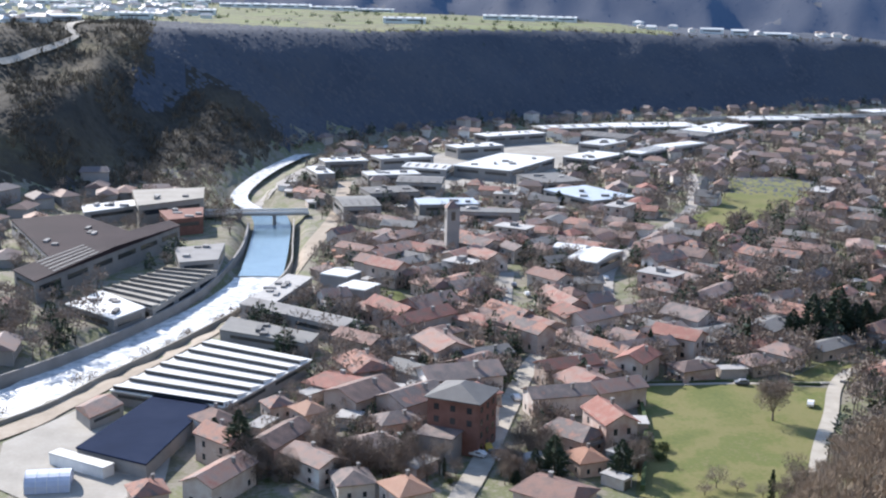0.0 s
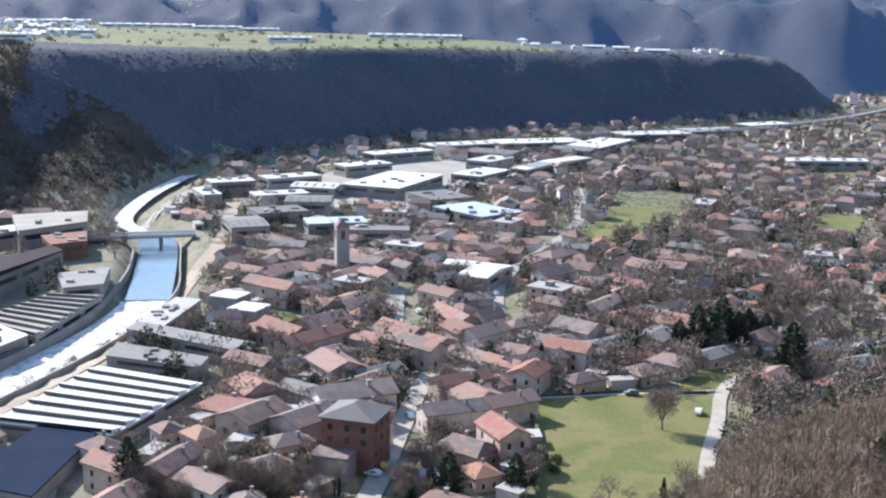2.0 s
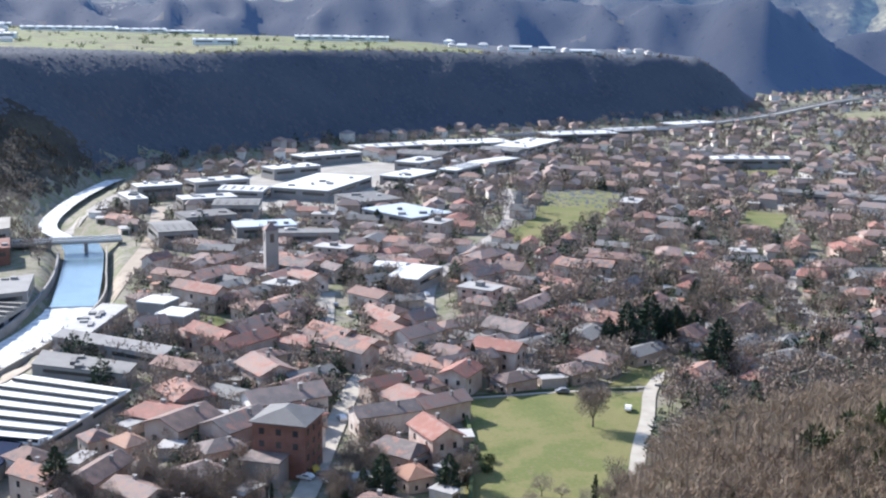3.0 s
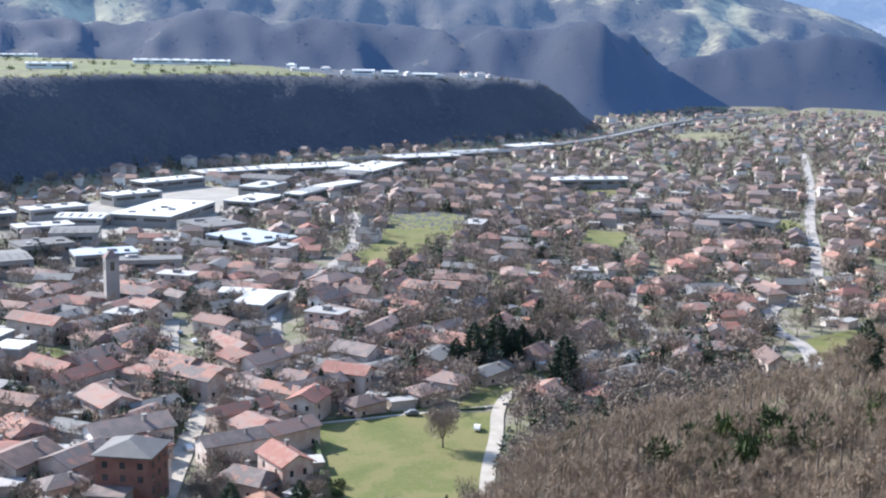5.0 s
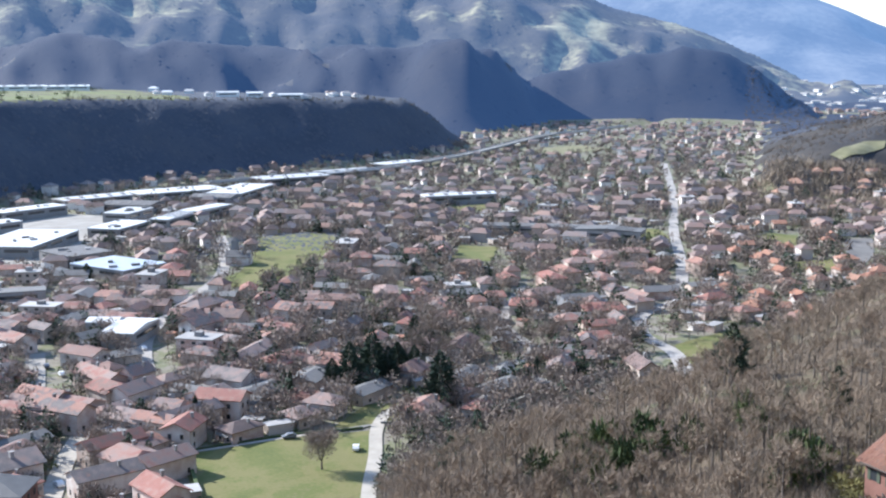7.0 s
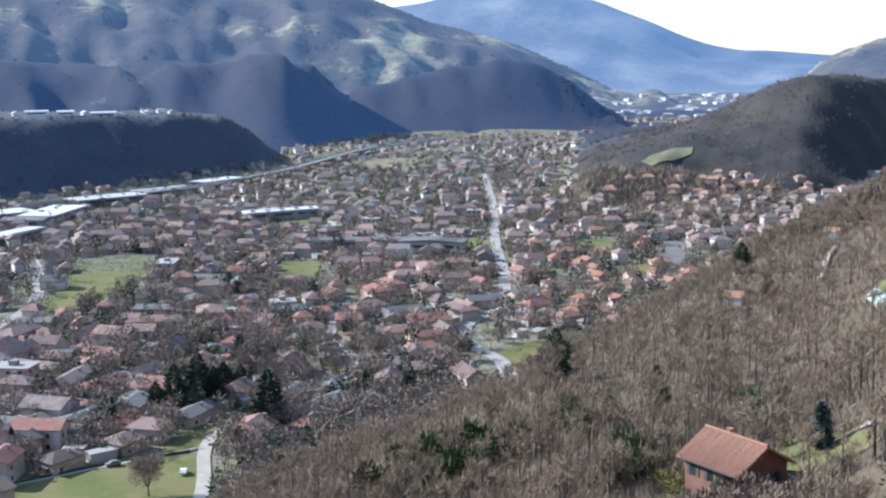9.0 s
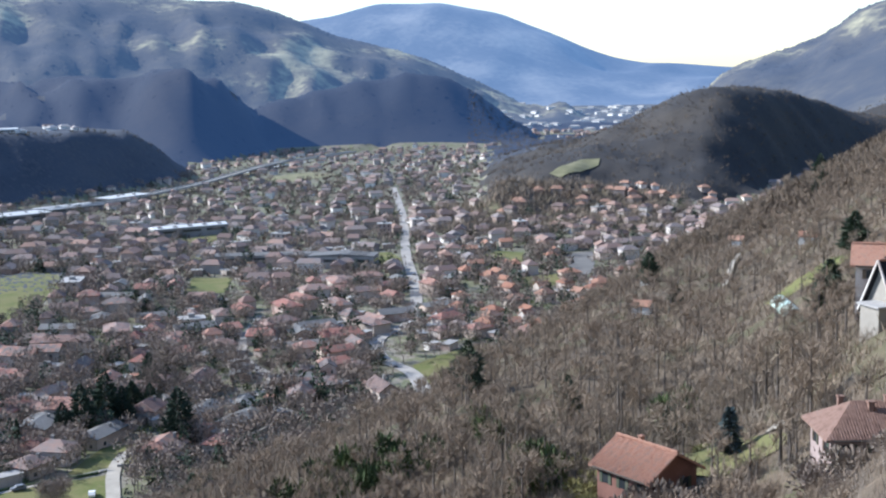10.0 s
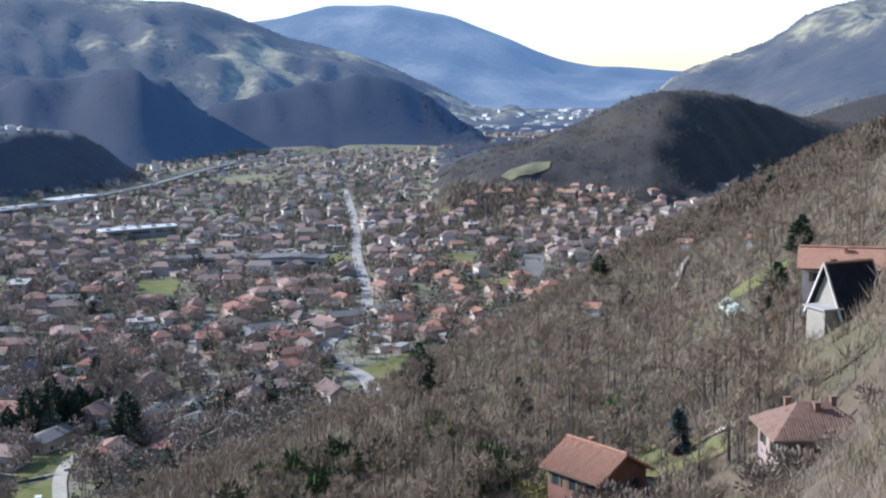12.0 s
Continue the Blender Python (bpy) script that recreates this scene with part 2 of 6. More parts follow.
def plateau(a, d):
    """The height of the plateau above the river."""
    base = line(a, (-45, 560), (-20, 640), (-13, 740), (-7.2, 819), (-4.1, 859), (0.4, 930), (5.5, 1020), (12.5, 1115), (17.5, 1205), (23, 1370), (28, 1700))
    angle = line(a, (-60, -2.2), (-15.5, -2.25), (-9.7, -2.29), (-3.6, -2.3), (0.3, -2.13), (5.3, -2.08), (10, -2.15), (15.5, -2.25), (19.8, -2.3), (20.6, -2.75), (21.2, -3.2), (22, -3.85), (23, -4.6), (25, -6.5), (28, -9))
    run = 130 + 60 * smooth(-13, -17, a)
    rim = np.maximum(0, H + (base + run) * np.tan(np.radians(angle)))
    up = np.clip((d - base) / run, 0, 1)
    up = 0.5 * up + 0.5 * up * up * (3 - 2 * up)
    end = plateau_end(a)
    return np.where(d < end, up * rim + np.maximum(0, d - base - run) * 0.001, rim * (1 - smooth(end, end + 350, d)))


def spur(a, d):
    """The height of the wooded spur on the near side of the plateau."""
    angle = line(a, (-60, -6.5), (-19.4, -5.55), (-18, -5.08), (-16, -4.49), (-15.3, -3.76), (-14.6, -3.51), (-13.4, -4.25), (-11.5, -4.79), (-9.2, -5.44), (-7.7, -6.37), (-7, -7.39), (-6.4, -8.6), (-5.8, -10))
    base = table(a, (-60, 520), (-19.6, 599), (-17.2, 628), (-14.1, 656), (-10.3, 673), (-9.3, 707), (-7.2, 793), (-6, 830))
    crest = table(a, (-60, 600), (-19.6, 685), (-17.2, 715), (-15.6, 735), (-14.2, 900), (-13.4, 920), (-11, 860), (-9.2, 850), (-7, 880), (-5.5, 890))
    return ridge(a, d, base, crest, angle, 1350 + 0 * a) * smooth(-5.4, -6.2, a)


def relief(a, d):
    """The height of the land at the azimuth a (degrees from +y to the right) and the distance d."""
    x, y = d * np.sin(np.radians(a)), d * np.cos(np.radians(a))
    z = np.maximum(0, (d - 1750) * 0.004) + 1.2 * fbm(x, y, 260, 3)
    # knoll with the green
    z = z + 7 * np.exp(-(((x - 169) / 62) ** 2 + ((y - 655) / 72) ** 2))
    n1, n2, n3 = fbm(x, y, 330, 1), fbm(x, y, 700, 2), fbm(x, y, 90, 5)
    # spurs and hollows
    broad = 1 - 2 * np.abs(fbm(x + 60 * n2, y - 45 * n1, 420, 11, 2))
    n1f = fbm(x, y, 380, 1, 2)
    ribs = 1 - 2 * np.abs(fbm(a * 34 + 0.12 * d, d * 0.3, 190, 21, 3))  # spurs that run down the slopes
    hills = []
    flank = 1 - 2 * np.abs(fbm(x + 20 * n3, y, 150, 17, 3))  # gullies
    hills.append(plateau(a, d) + 3 * n1 * smooth(20, 40, plateau(a, d)) * smooth(66, 58, plateau(a, d)) + 4 * flank * smooth(5, 25, plateau(a, d)) * smooth(62, 50, plateau(a, d)))
    hills.append(spur(a, d) + 5 * flank * smooth(8, 25, spur(a, d)) * smooth(5, -5, plateau(a, d) - spur(a, d) + 8))
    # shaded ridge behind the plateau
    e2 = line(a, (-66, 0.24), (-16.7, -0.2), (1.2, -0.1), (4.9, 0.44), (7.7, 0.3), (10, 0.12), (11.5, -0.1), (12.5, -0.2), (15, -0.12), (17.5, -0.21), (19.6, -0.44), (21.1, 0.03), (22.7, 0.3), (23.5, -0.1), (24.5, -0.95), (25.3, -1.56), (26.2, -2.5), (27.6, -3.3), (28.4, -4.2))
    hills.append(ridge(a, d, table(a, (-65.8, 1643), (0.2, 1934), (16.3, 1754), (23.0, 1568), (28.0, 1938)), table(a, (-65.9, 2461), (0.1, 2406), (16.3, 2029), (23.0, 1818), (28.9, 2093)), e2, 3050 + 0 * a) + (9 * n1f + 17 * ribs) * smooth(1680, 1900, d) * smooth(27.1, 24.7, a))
    # the next shaded ridge
    e3 = line(a, (23, -4), (24.5, -2.6), (25.3, -1.7), (26.5, -1.26), (28.5, -0.8), (30.6, -0.3), (32.1, -0.1), (34.2, -0.42), (35.7, -1.25), (37.2, -2.28), (38.5, -3.2), (40, -5))
    hills.append((ridge(a, d, 1810 + 0 * a, 2060 + 0 * a, e3, 2900 + 0 * a) + (7 * n1f + 13 * ribs) * smooth(1860, 2010, d) * (1 - smooth(2010, 2160, d))) * smooth(22.2, 24.7, a) * smooth(41.3, 39.2, a))
    # broad sunny hillside with meadows
    e4 = line(a, (-66, 5.8), (0, 4.9), (12, 4.1), (20, 3.6), (25.2, 3.27), (26.7, 2.9), (27.9, 2.39), (29.1, 1.76), (30.6, 1.37), (32.1, 0.97), (33.7, 0.45), (35.2, -0.21), (36.7, -1), (38.2, -1.91), (39.3, -2.69), (41, -4.3))
    hills.append((ridge(a, d, table(a, (-65.8, 1882), (16.3, 2468), (32.8, 2539), (40.8, 2630)), 3500 + 0 * a, e4, 4300 + 0 * a) + (16 * n1f + 20 * broad + 15 * ribs) * smooth(2500, 2900, d) * (1 - 0.8 * smooth(3050, 3500, d))) * smooth(40.6, 39.4, a))
    # far mountain closing the valley
    e5 = line(a, (0, 3.2), (20, 2.9), (25, 2.3), (27.7, 2.52), (29.2, 2.68), (30.2, 2.99), (31.2, 3.28), (34.2, 3.2), (36.8, 2.67), (38, 2.15), (39.3, 1.62), (40.6, 1.02), (41.8, 0.58), (43.1, 0.3), (44.4, 0.21), (47, 0), (51, 0.1), (62, 0.4))
    hills.append(ridge(a, d, 3650 + 0 * a, 4600 + 0 * a, e5, 4870 + 0 * a) + (26 * fbm(x, y, 900, 2, 2) + 26 * (1 - 2 * np.abs(fbm(x, y, 800, 13, 2)))) * smooth(3750, 4150, d) * (1 - smooth(4250, 4600, d)))
    # mountain on the right-hand side of the valley
    e6 = line(a, (44, -5), (45.6, -1.5), (46.6, -0.37), (47.4, 0.11), (49.3, 0.63), (50.5, 1.05), (51.7, 1.75), (52.8, 2.2), (54, 2.65), (54.7, 2.9), (60, 5), (75, 8), (140, 9))
    hills.append((ridge(a, d, table(a, (44.1, 2388), (54.1, 1639), (77.7, 1460)), 2950 + 0 * a, e6, 3900 + 0 * a) + (12 * n1f + 10 * broad + 18 * ribs) * smooth(2230, 2600, d) * (1 - 0.8 * smooth(2750, 2950, d))) * smooth(44, 45.7, a))
    # dark round hill
    e7 = line(a, (34.6, -7.6), (35.9, -6.13), (36.4, -5.49), (38, -4.66), (39.3, -4.11), (40.6, -3.48), (41.8, -2.85), (43.1, -2.23), (43.9, -1.73), (44.6, -1.35), (45.6, -1.06), (46.9, -0.93), (48.4, -1.09), (49.8, -1.36), (51, -1.72), (52.2, -2.12), (53.7, -2.47), (57, -3.1), (68, -5))
    hills.append((ridge(a, d, table(a, (34, 900), (37, 905), (40, 912), (44.4, 955), (47, 1000), (53, 1500), (60, 1700)), table(a, (34, 930), (36, 965), (39, 1090), (42.8, 1300), (44, 1310), (47, 1330), (53, 1700), (60, 1900)), e7, 2230 + 0 * a) + 5 * n3 * smooth(940, 1050, d)) * smooth(34.0, 35.4, a))
    # the near hillside under the camera
    es = skyline_near(a)
    ds = table(a, (-175.5, 74), (-16.1, 86), (4.3, 98), (16.4, 154), (24.7, 190), (32.7, 233), (40.7, 307), (46.5, 491), (53.1, 761), (62.5, 860), (167.5, 860))
    db = table(a, (-175.8, 190), (-16.4, 203), (4.2, 218), (16.3, 256), (24.7, 325), (32.8, 404), (39.2, 511), (43.8, 692), (46.9, 911), (53.3, 1185), (62.7, 1550), (167.7, 1550))
    tree = np.where(a < 57.5, 6.0, 0.0)
    zs = H + ds * np.tan(np.radians(es)) - tree
    near = np.minimum(es - 8, -29)
    near = np.where(a > 57.5, np.minimum(near + (a - 57.5) * 1.6, 14), near)
    za = H + 55 * np.tan(np.radians(near))
    k0, k1, k2 = np.clip(d / 55, 0, 1), np.clip((d - 55) / (ds - 55), 0, 1), np.clip((d - ds) / (db - ds), 0, 1)
    k1 = k1 ** 0.38
    zn = np.where(d < 55, (H - 1.7) * (1 - k0) + za * k0, np.where(d < ds, za * (1 - k1) + zs * k1, zs * (1 - k2 ** 1.15)))
    hills.append(zn + 1.6 * n3 * smooth(15, 60, d) * (1 - smooth(0.6, 1, k2)))
    hills[-1] = hills[-1] - 4.5 * np.exp(-((x - 104.7) / 13) ** 2 - ((y - 80.2) / 13) ** 2)  # terrace of a house
    for h in hills:
        z = np.maximum(z, h)
    return z


AZ = np.concatenate([np.arange(-180, -26, 3.5), np.arange(-26, 60, 0.33), np.arange(60, 180.1, 4.0)])
DIST = np.concatenate([[0.0], np.geomspace(4, 880, 150), np.arange(890, 1500, 10.0), np.geomspace(1510, 4900, 90)])
GA, GD = np.meshgrid(AZ, DIST, indexing="ij")
GZ = relief(GA, GD)
GZ[:, 1:-1] = 0.25 * GZ[:, :-2] + 0.5 * GZ[:, 1:-1] + 0.25 * GZ[:, 2:]
GX, GY = GD * np.sin(np.radians(GA)), GD * np.cos(np.radians(GA))
RD = polyline_distance(RIVER, GX, GY)
GZ = np.where((RD < 26) & (GZ < 12), GZ - 5.5 * (1 - smooth(9, 16, RD)), GZ)
GZ[0, :] = GZ[-1, :]


def ground(x, y):
    """The height of the land at (x, y), numbers or arrays."""
    a, d = np.degrees(np.arctan2(x, y)), np.hypot(x, y)
    i = np.clip(np.searchsorted(AZ, a) - 1, 0, len(AZ) - 2)
    j = np.clip(np.searchsorted(DIST, d) - 1, 0, len(DIST) - 2)
    u, v = (a - AZ[i]) / (AZ[i + 1] - AZ[i]), np.clip((d - DIST[j]) / (DIST[j + 1] - DIST[j]), 0, 1)
    return (GZ[i, j] * (1 - u) + GZ[i + 1, j] * u) * (1 - v) + (GZ[i, j + 1] * (1 - u) + GZ[i + 1, j + 1] * u) * v


def link_mesh(name, verts, faces, mats, index=None, smooth_faces=False):
    me = bpy.data.meshes.new(name)
    me.from_pydata([tuple(v) for v in verts], [], faces)
    for m in mats:
        me.materials.append(m)
    if index is not None:
        me.polygons.foreach_set("material_index", np.asarray(index, dtype=np.int32))
    if smooth_faces:
        me.polygons.foreach_set("use_smooth", np.ones(len(me.polygons), dtype=bool))
    me.update()
    return new(name, me)


def haze_glow(m, colour, strength):
    """Gives m a blue emission that stands in for air haze on the far backdrop."""
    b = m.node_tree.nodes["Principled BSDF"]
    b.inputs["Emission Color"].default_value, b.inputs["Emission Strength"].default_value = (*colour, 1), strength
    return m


# air haze over hills, ridges and far mountain, put in as emission
haze_glow(M_HILL, (0.23, 0.45, 0.93), 0.1)
haze_glow(M_FOREST_FAR, (0.17, 0.4, 1.0), 0.065)
haze_glow(M_FAR, (0.28, 0.5, 0.92), 0.25)
SPLIT = 2230.0  # land farther than this, and the slopes behind the town, are backdrop


def spur_share(x, y, a, d):
    """How much of the wood at a place is the spur's brown wood, which also darkens the brow for shade: 0 to 1."""
    face = smooth(0.5, 3, spur(a, d)) * smooth(-7, 3, spur(a, d) - plateau(a, d) + 3 * fbm(x, y, 90, 14, 3)) * smooth(1.7, 0.3, fbm(x, y, 110, 8, 3))
    # this darker wood on the brow takes the place of missing shade
    brow = smooth(-12.2, -13.6, a + 0.8 * fbm(x, y, 130, 15, 2)) * smooth(34, 44, plateau(a, d)) * smooth(985, 960, d)
    return np.maximum(face, brow)


SHARE = spur_share(GX, GY, GA, GD)


def build_ground():
    na, nd = GZ.shape
    verts = np.stack([GX, GY, GZ], -1).reshape(-1, 3).tolist()
    sheets = {"ground": ([], []), "backdrop": ([], [])}
    for i in range(na - 1):
        for j in range(nd - 1):
            z, d, a = GZ[i, j], GD[i, j], GA[i, j]
            rise = abs(GZ[i, j + 1] - z) / (DIST[j + 1] - DIST[j])
            name, k = "ground", 0
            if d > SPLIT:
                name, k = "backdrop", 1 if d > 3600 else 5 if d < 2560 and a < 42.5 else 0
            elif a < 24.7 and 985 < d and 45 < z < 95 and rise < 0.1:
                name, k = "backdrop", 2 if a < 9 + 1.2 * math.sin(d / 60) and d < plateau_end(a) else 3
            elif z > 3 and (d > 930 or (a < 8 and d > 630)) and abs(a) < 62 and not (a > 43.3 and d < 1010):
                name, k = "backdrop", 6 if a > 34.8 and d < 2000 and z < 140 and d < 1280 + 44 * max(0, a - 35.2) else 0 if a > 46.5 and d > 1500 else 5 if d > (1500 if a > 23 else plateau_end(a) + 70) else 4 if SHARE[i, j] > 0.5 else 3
            elif z > 6 and not (95 < GX[i, j] < 250 and 560 < GY[i, j] < 760):
                k = 1
            sheets[name][0].append((i * nd + j, i * nd + j + 1, (i + 1) * nd + j + 1, (i + 1) * nd + j))
            sheets[name][1].append(k)
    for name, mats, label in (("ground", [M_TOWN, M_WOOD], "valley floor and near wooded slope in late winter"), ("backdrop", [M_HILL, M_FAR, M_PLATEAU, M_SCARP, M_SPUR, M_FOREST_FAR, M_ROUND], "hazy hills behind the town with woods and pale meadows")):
        faces, index = sheets[name]
        used = sorted({v for f in faces for v in f})
        number = {v: n for n, v in enumerate(used)}
        ob = link_mesh(name, [verts[v] for v in used], [[number[v] for v in f] for f in faces], mats, index, True)
        tagged(ob, label, name, kind="structure")


build_ground()


def inside(poly, x, y):
    hit = np.zeros(np.shape(x), dtype=bool)
    for (ax, ay), (bx, by) in zip(poly, poly[1:] + poly[:1]):
        if ay != by:
            hit ^= ((ay > y) != (by > y)) & (x < (bx - ax) * (y - ay) / (by - ay) + ax)
    return hit


TAKEN = []  # areas that houses and trees keep off: (polygon, margin)


def patch(name, poly, m, label, lift=0.25, step=5.0, category="field"):
    """A piece of ground laid over the land inside a polygon."""
    bm = bmesh.new()
    bm.faces.new([bm.verts.new((x, y, 0)) for x, y in poly])
    for _ in range(6):
        long = [e for e in bm.edges if e.calc_length() > step]
        if not long:
            break
        bmesh.ops.subdivide_edges(bm, edges=long, cuts=1, use_grid_fill=True)
        bmesh.ops.triangulate(bm, faces=bm.faces[:])
    for v in bm.verts:
        v.co.z = float(ground(v.co.x, v.co.y)) + lift
    me = bpy.data.meshes.new(name)
    bm.to_mesh(me)
    bm.free()
    me.materials.append(m)
    me.polygons.foreach_set("use_smooth", np.ones(len(me.polygons), dtype=bool))
    TAKEN.append(poly)
    return tagged(new(name, me), label, category, kind="structure")


def resample(pts, step):
    out = []
    n = len(pts)
    for i in range(n - 1):
        p0, p1, p2, p3 = (Vector(pts[max(0, min(n - 1, k))]) for k in (i - 1, i, i + 1, i + 2))
        m = max(1, int((p2 - p1).length / step))
        for q in range(m):
            t = q / m
            out.append(0.5 * (2 * p1 + (p2 - p0) * t + (2 * p0 - 5 * p1 + 4 * p2 - p3) * t * t + (3 * p1 - p0 - 3 * p2 + p3) * t ** 3))
    out.append(Vector(pts[-1]))
    return out


LINES = []  # middle lines of ways and water: (points, half width)


def ribbon(name, pts, width, m, label, lift=0.35, category="road", step=5.0, level=None, depth=0.0):
    """A road, path or river that follows a line over the land."""
    line = resample(pts, step)
    verts, faces = [], []
    for i, p in enumerate(line):
        way = (line[min(i + 1, len(line) - 1)] - line[max(i - 1, 0)]).normalized()
        side = Vector((way.y, -way.x))
        for k in (-0.5, -0.17, 0.17, 0.5):
            q = p + side * width * k
            verts.append((q.x, q.y, float(ground(q.x, q.y)) + lift if level is None else level))
    for i in range(len(line) - 1):
        for k in range(3):
            faces.append((4 * i + k, 4 * i + k + 1, 4 * i + k + 5, 4 * i + k + 4))
    ob = link_mesh(name, verts, faces, [m], None, True)
    LINES.append(([tuple(p) for p in line], width / 2))
    return tagged(ob, label, category, kind="structure")


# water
ribbon("river", RIVER[:8] + [(-68.7, 470)], 20, M_FOAM_GLITTER, "river with foaming rapids and sun glitter painted white", level=-3.2, category="river")
ribbon("river", [(-68.7, 470)] + RIVER[8:12], 17, M_WATER, "calm blue river water above the weir", level=-2.9, category="river")
# upstream the same white paints the sun's glitter
ribbon("river", RIVER[11:], 9, M_FOAM_GLITTER, "river along the foot of the slope with glitter painted white", level=-3.0, category="river")

# fields
patch("meadow", [(54.7, 333.9), (85.7, 336.3), (110.6, 334), (105.7, 315.7), (84.8, 258.8), (62.3, 247.8), (44.2, 256.9), (51.8, 297.5)], M_GRASS, "bright green mown meadow with a lone tree")
patch("meadow", [(100.8, 341.8), (117.3, 360.6), (132.9, 358.4), (121.8, 341.5), (110.5, 337.4)], M_GRASS, "small green meadow above the gravel path")
patch("meadow", [(116.6, 584.1), (130, 595.4), (144.2, 626.2), (159.3, 683.5), (184, 696.6), (203, 702), (200, 655), (192.6, 635.7), (168.8, 596.5), (134.1, 560.3), (119.6, 566.6)], M_GRASS, "green knoll with a little church on its edge")
patch("meadow", [(239.1, 592.3), (266.4, 643.7), (283.9, 630.2), (258.8, 584.5)], M_GRASS, "small green field between houses")
patch("meadow", [(248.5, 391.3), (263.3, 397), (279.9, 402.5), (296, 404), (286, 385), (263.7, 370), (238, 357), (236, 366)], M_GRASS, "yellowish green field at the wood's edge")
patch("meadow", [(401.3, 523.6), (433.9, 525.1), (404.7, 494), (387.7, 500.9)], M_GRASS, "green field beside new houses")
patch("meadow", [(430.6, 602.2), (454.9, 612.1), (462, 598), (436, 566), (414.9, 563.9)], M_GRASS, "green sports field")
patch("car_park", [(476.9, 576.1), (496.6, 574.4), (454.2, 523.6), (424.5, 498.9), (425.9, 509.9)], M_ASPHALT, "grey asphalt car park beside new houses", category="car park")
patch("meadow", [(575, 1225), (660, 1260), (684, 1200), (600, 1160)], M_PALEGRASS, "pale fields at the edge of town")
patch("meadow", [(-19.4, 433.8), (-13.7, 435.7), (-6.1, 412.9), (-11.9, 407.7)], M_GRASS, "small lawn between factory and houses")
patch("meadow", [(321.3, 802.6), (354.6, 813.1), (349.8, 782.8), (326.5, 776.8)], M_GRASS, "lawn in front of a long white school")
patch("meadow", [(364.2, 614.1), (388.8, 658.2), (401.1, 654.5), (384.7, 608.4)], M_GRASS, "green strip along the road")
patch("yard", [(-103.2, 282.5), (-90.7, 309.4), (-63.1, 287.1), (-59.5, 257.9), (-76.4, 240.7), (-96.7, 256.4)], M_SAND, "pale concrete factory yard", category="yard")
patch("yard", [(-58.7, 451), (-43.9, 441.9), (-50.5, 400.9), (-66.3, 404.6)], M_SAND, "pale yard beside the river", category="yard")
patch("yard", [(-15.2, 789.4), (59, 882.4), (126.9, 830.4), (40.8, 659.8), (-52.3, 674.5)], M_SAND, "bright concrete yards between industrial sheds", category="yard")
patch("square", [(53.9, 432.3), (63.3, 430.9), (67.1, 477.4), (62.4, 479.2)], M_SAND, "pale paved square between old houses", category="square")

def open_before(pts, depth):
    """Keeps houses and trees off a strip on the eye's side of a line."""
    TAKEN.append(pts + [(x * (1 - depth / math.hypot(x, y)), y * (1 - depth / math.hypot(x, y))) for x, y in reversed(pts)])


TAKEN.append([(4.4, 253.4), (8.3, 274.5), (13, 306.1), (20.5, 341.6), (26.3, 364.3), (37.4, 365.6), (30.5, 342.8), (23.6, 307.4), (16.7, 275.2), (12, 253.8)])  # verges of the village street
TAKEN.append([(17.6, 399.6), (31.1, 401.7), (31.8, 472.4), (20.3, 470.4)])
TAKEN.append([(52, 411.3), (67.1, 410.6), (70.9, 480.1), (59.6, 481.2)])
open_before([(226, 345), (233.6, 362.3), (241.9, 382.5), (245.8, 409.1), (260.2, 437.1), (277.7, 452)], 54)
open_before([(277.7, 452), (293.3, 462.8), (321.5, 501.8), (356.5, 558.7), (404.4, 641.5)], 30)
open_before([(239.1, 592.3), (258.8, 584.5), (283.9, 630.2)], 28)
open_before([(154.6, 339.7), (165.9, 345.6), (189, 356.4), (212.8, 365.9)], 14)

# ways
ribbon("road", [(-204.6, 169.7), (-146.3, 233.1), (-105.8, 288.1), (-97.8, 306.9), (-89.3, 330.6), (-79.6, 358), (-70.6, 383.2), (-60, 430), (-54.2, 497.8), (-49.2, 558.3), (-48.8, 601.5), (-52.2, 685.2)], 7, M_ROADSAND, "pale sandy road along the river")
ribbon("road", [(137, 361.4), (120.6, 349.5), (111.6, 334.1), (103.7, 311.9), (92.7, 284.6), (82.8, 255), (74.8, 232.8)], 3.8, M_PATH, "pale gravel track beside the meadow")
ribbon("path", [(55.7, 334), (84.7, 336.1), (113.6, 339.1)], 1.8, M_PATH, "narrow gravel footpath along the meadow", category="path")
ribbon("road", [(32.4, 365), (25.4, 342.3), (17.6, 306.6), (11.1, 274.7), (5.4, 252.3)], 5.5, M_PATH, "pale village street")
ribbon("road", [(226, 345), (233.6, 362.3), (241.9, 382.5), (245.8, 409.1), (260.2, 437.1), (277.7, 452), (293.3, 462.8), (321.5, 501.8), (356.5, 558.7), (404.4, 641.5), (473.9, 752.8), (541.1, 864.3), (637.3, 1031)], 6.0, M_ROAD, "pale main road winding through the town")
ribbon("road", [(59.6, 432.8), (69, 484.5), (94.6, 544.7), (123.9, 605.6), (146.2, 721.6)], 6, M_ROAD, "town street")
ribbon("road", [(22.2, 420.8), (25.9, 469.1)], 7, M_SAND, "short bright street")
ribbon("road", [(-102.1, 590.2), (-95.9, 620.8), (-86, 675), (-79, 721.7), (-65.5, 763.2), (-43.3, 802), (-7.2, 836), (80.1, 935), (220.2, 1005), (420.9, 1141), (543.4, 1273), (703.7, 1391), (882.9, 1514)], 6.5, M_ROAD, "pale highway along the river")
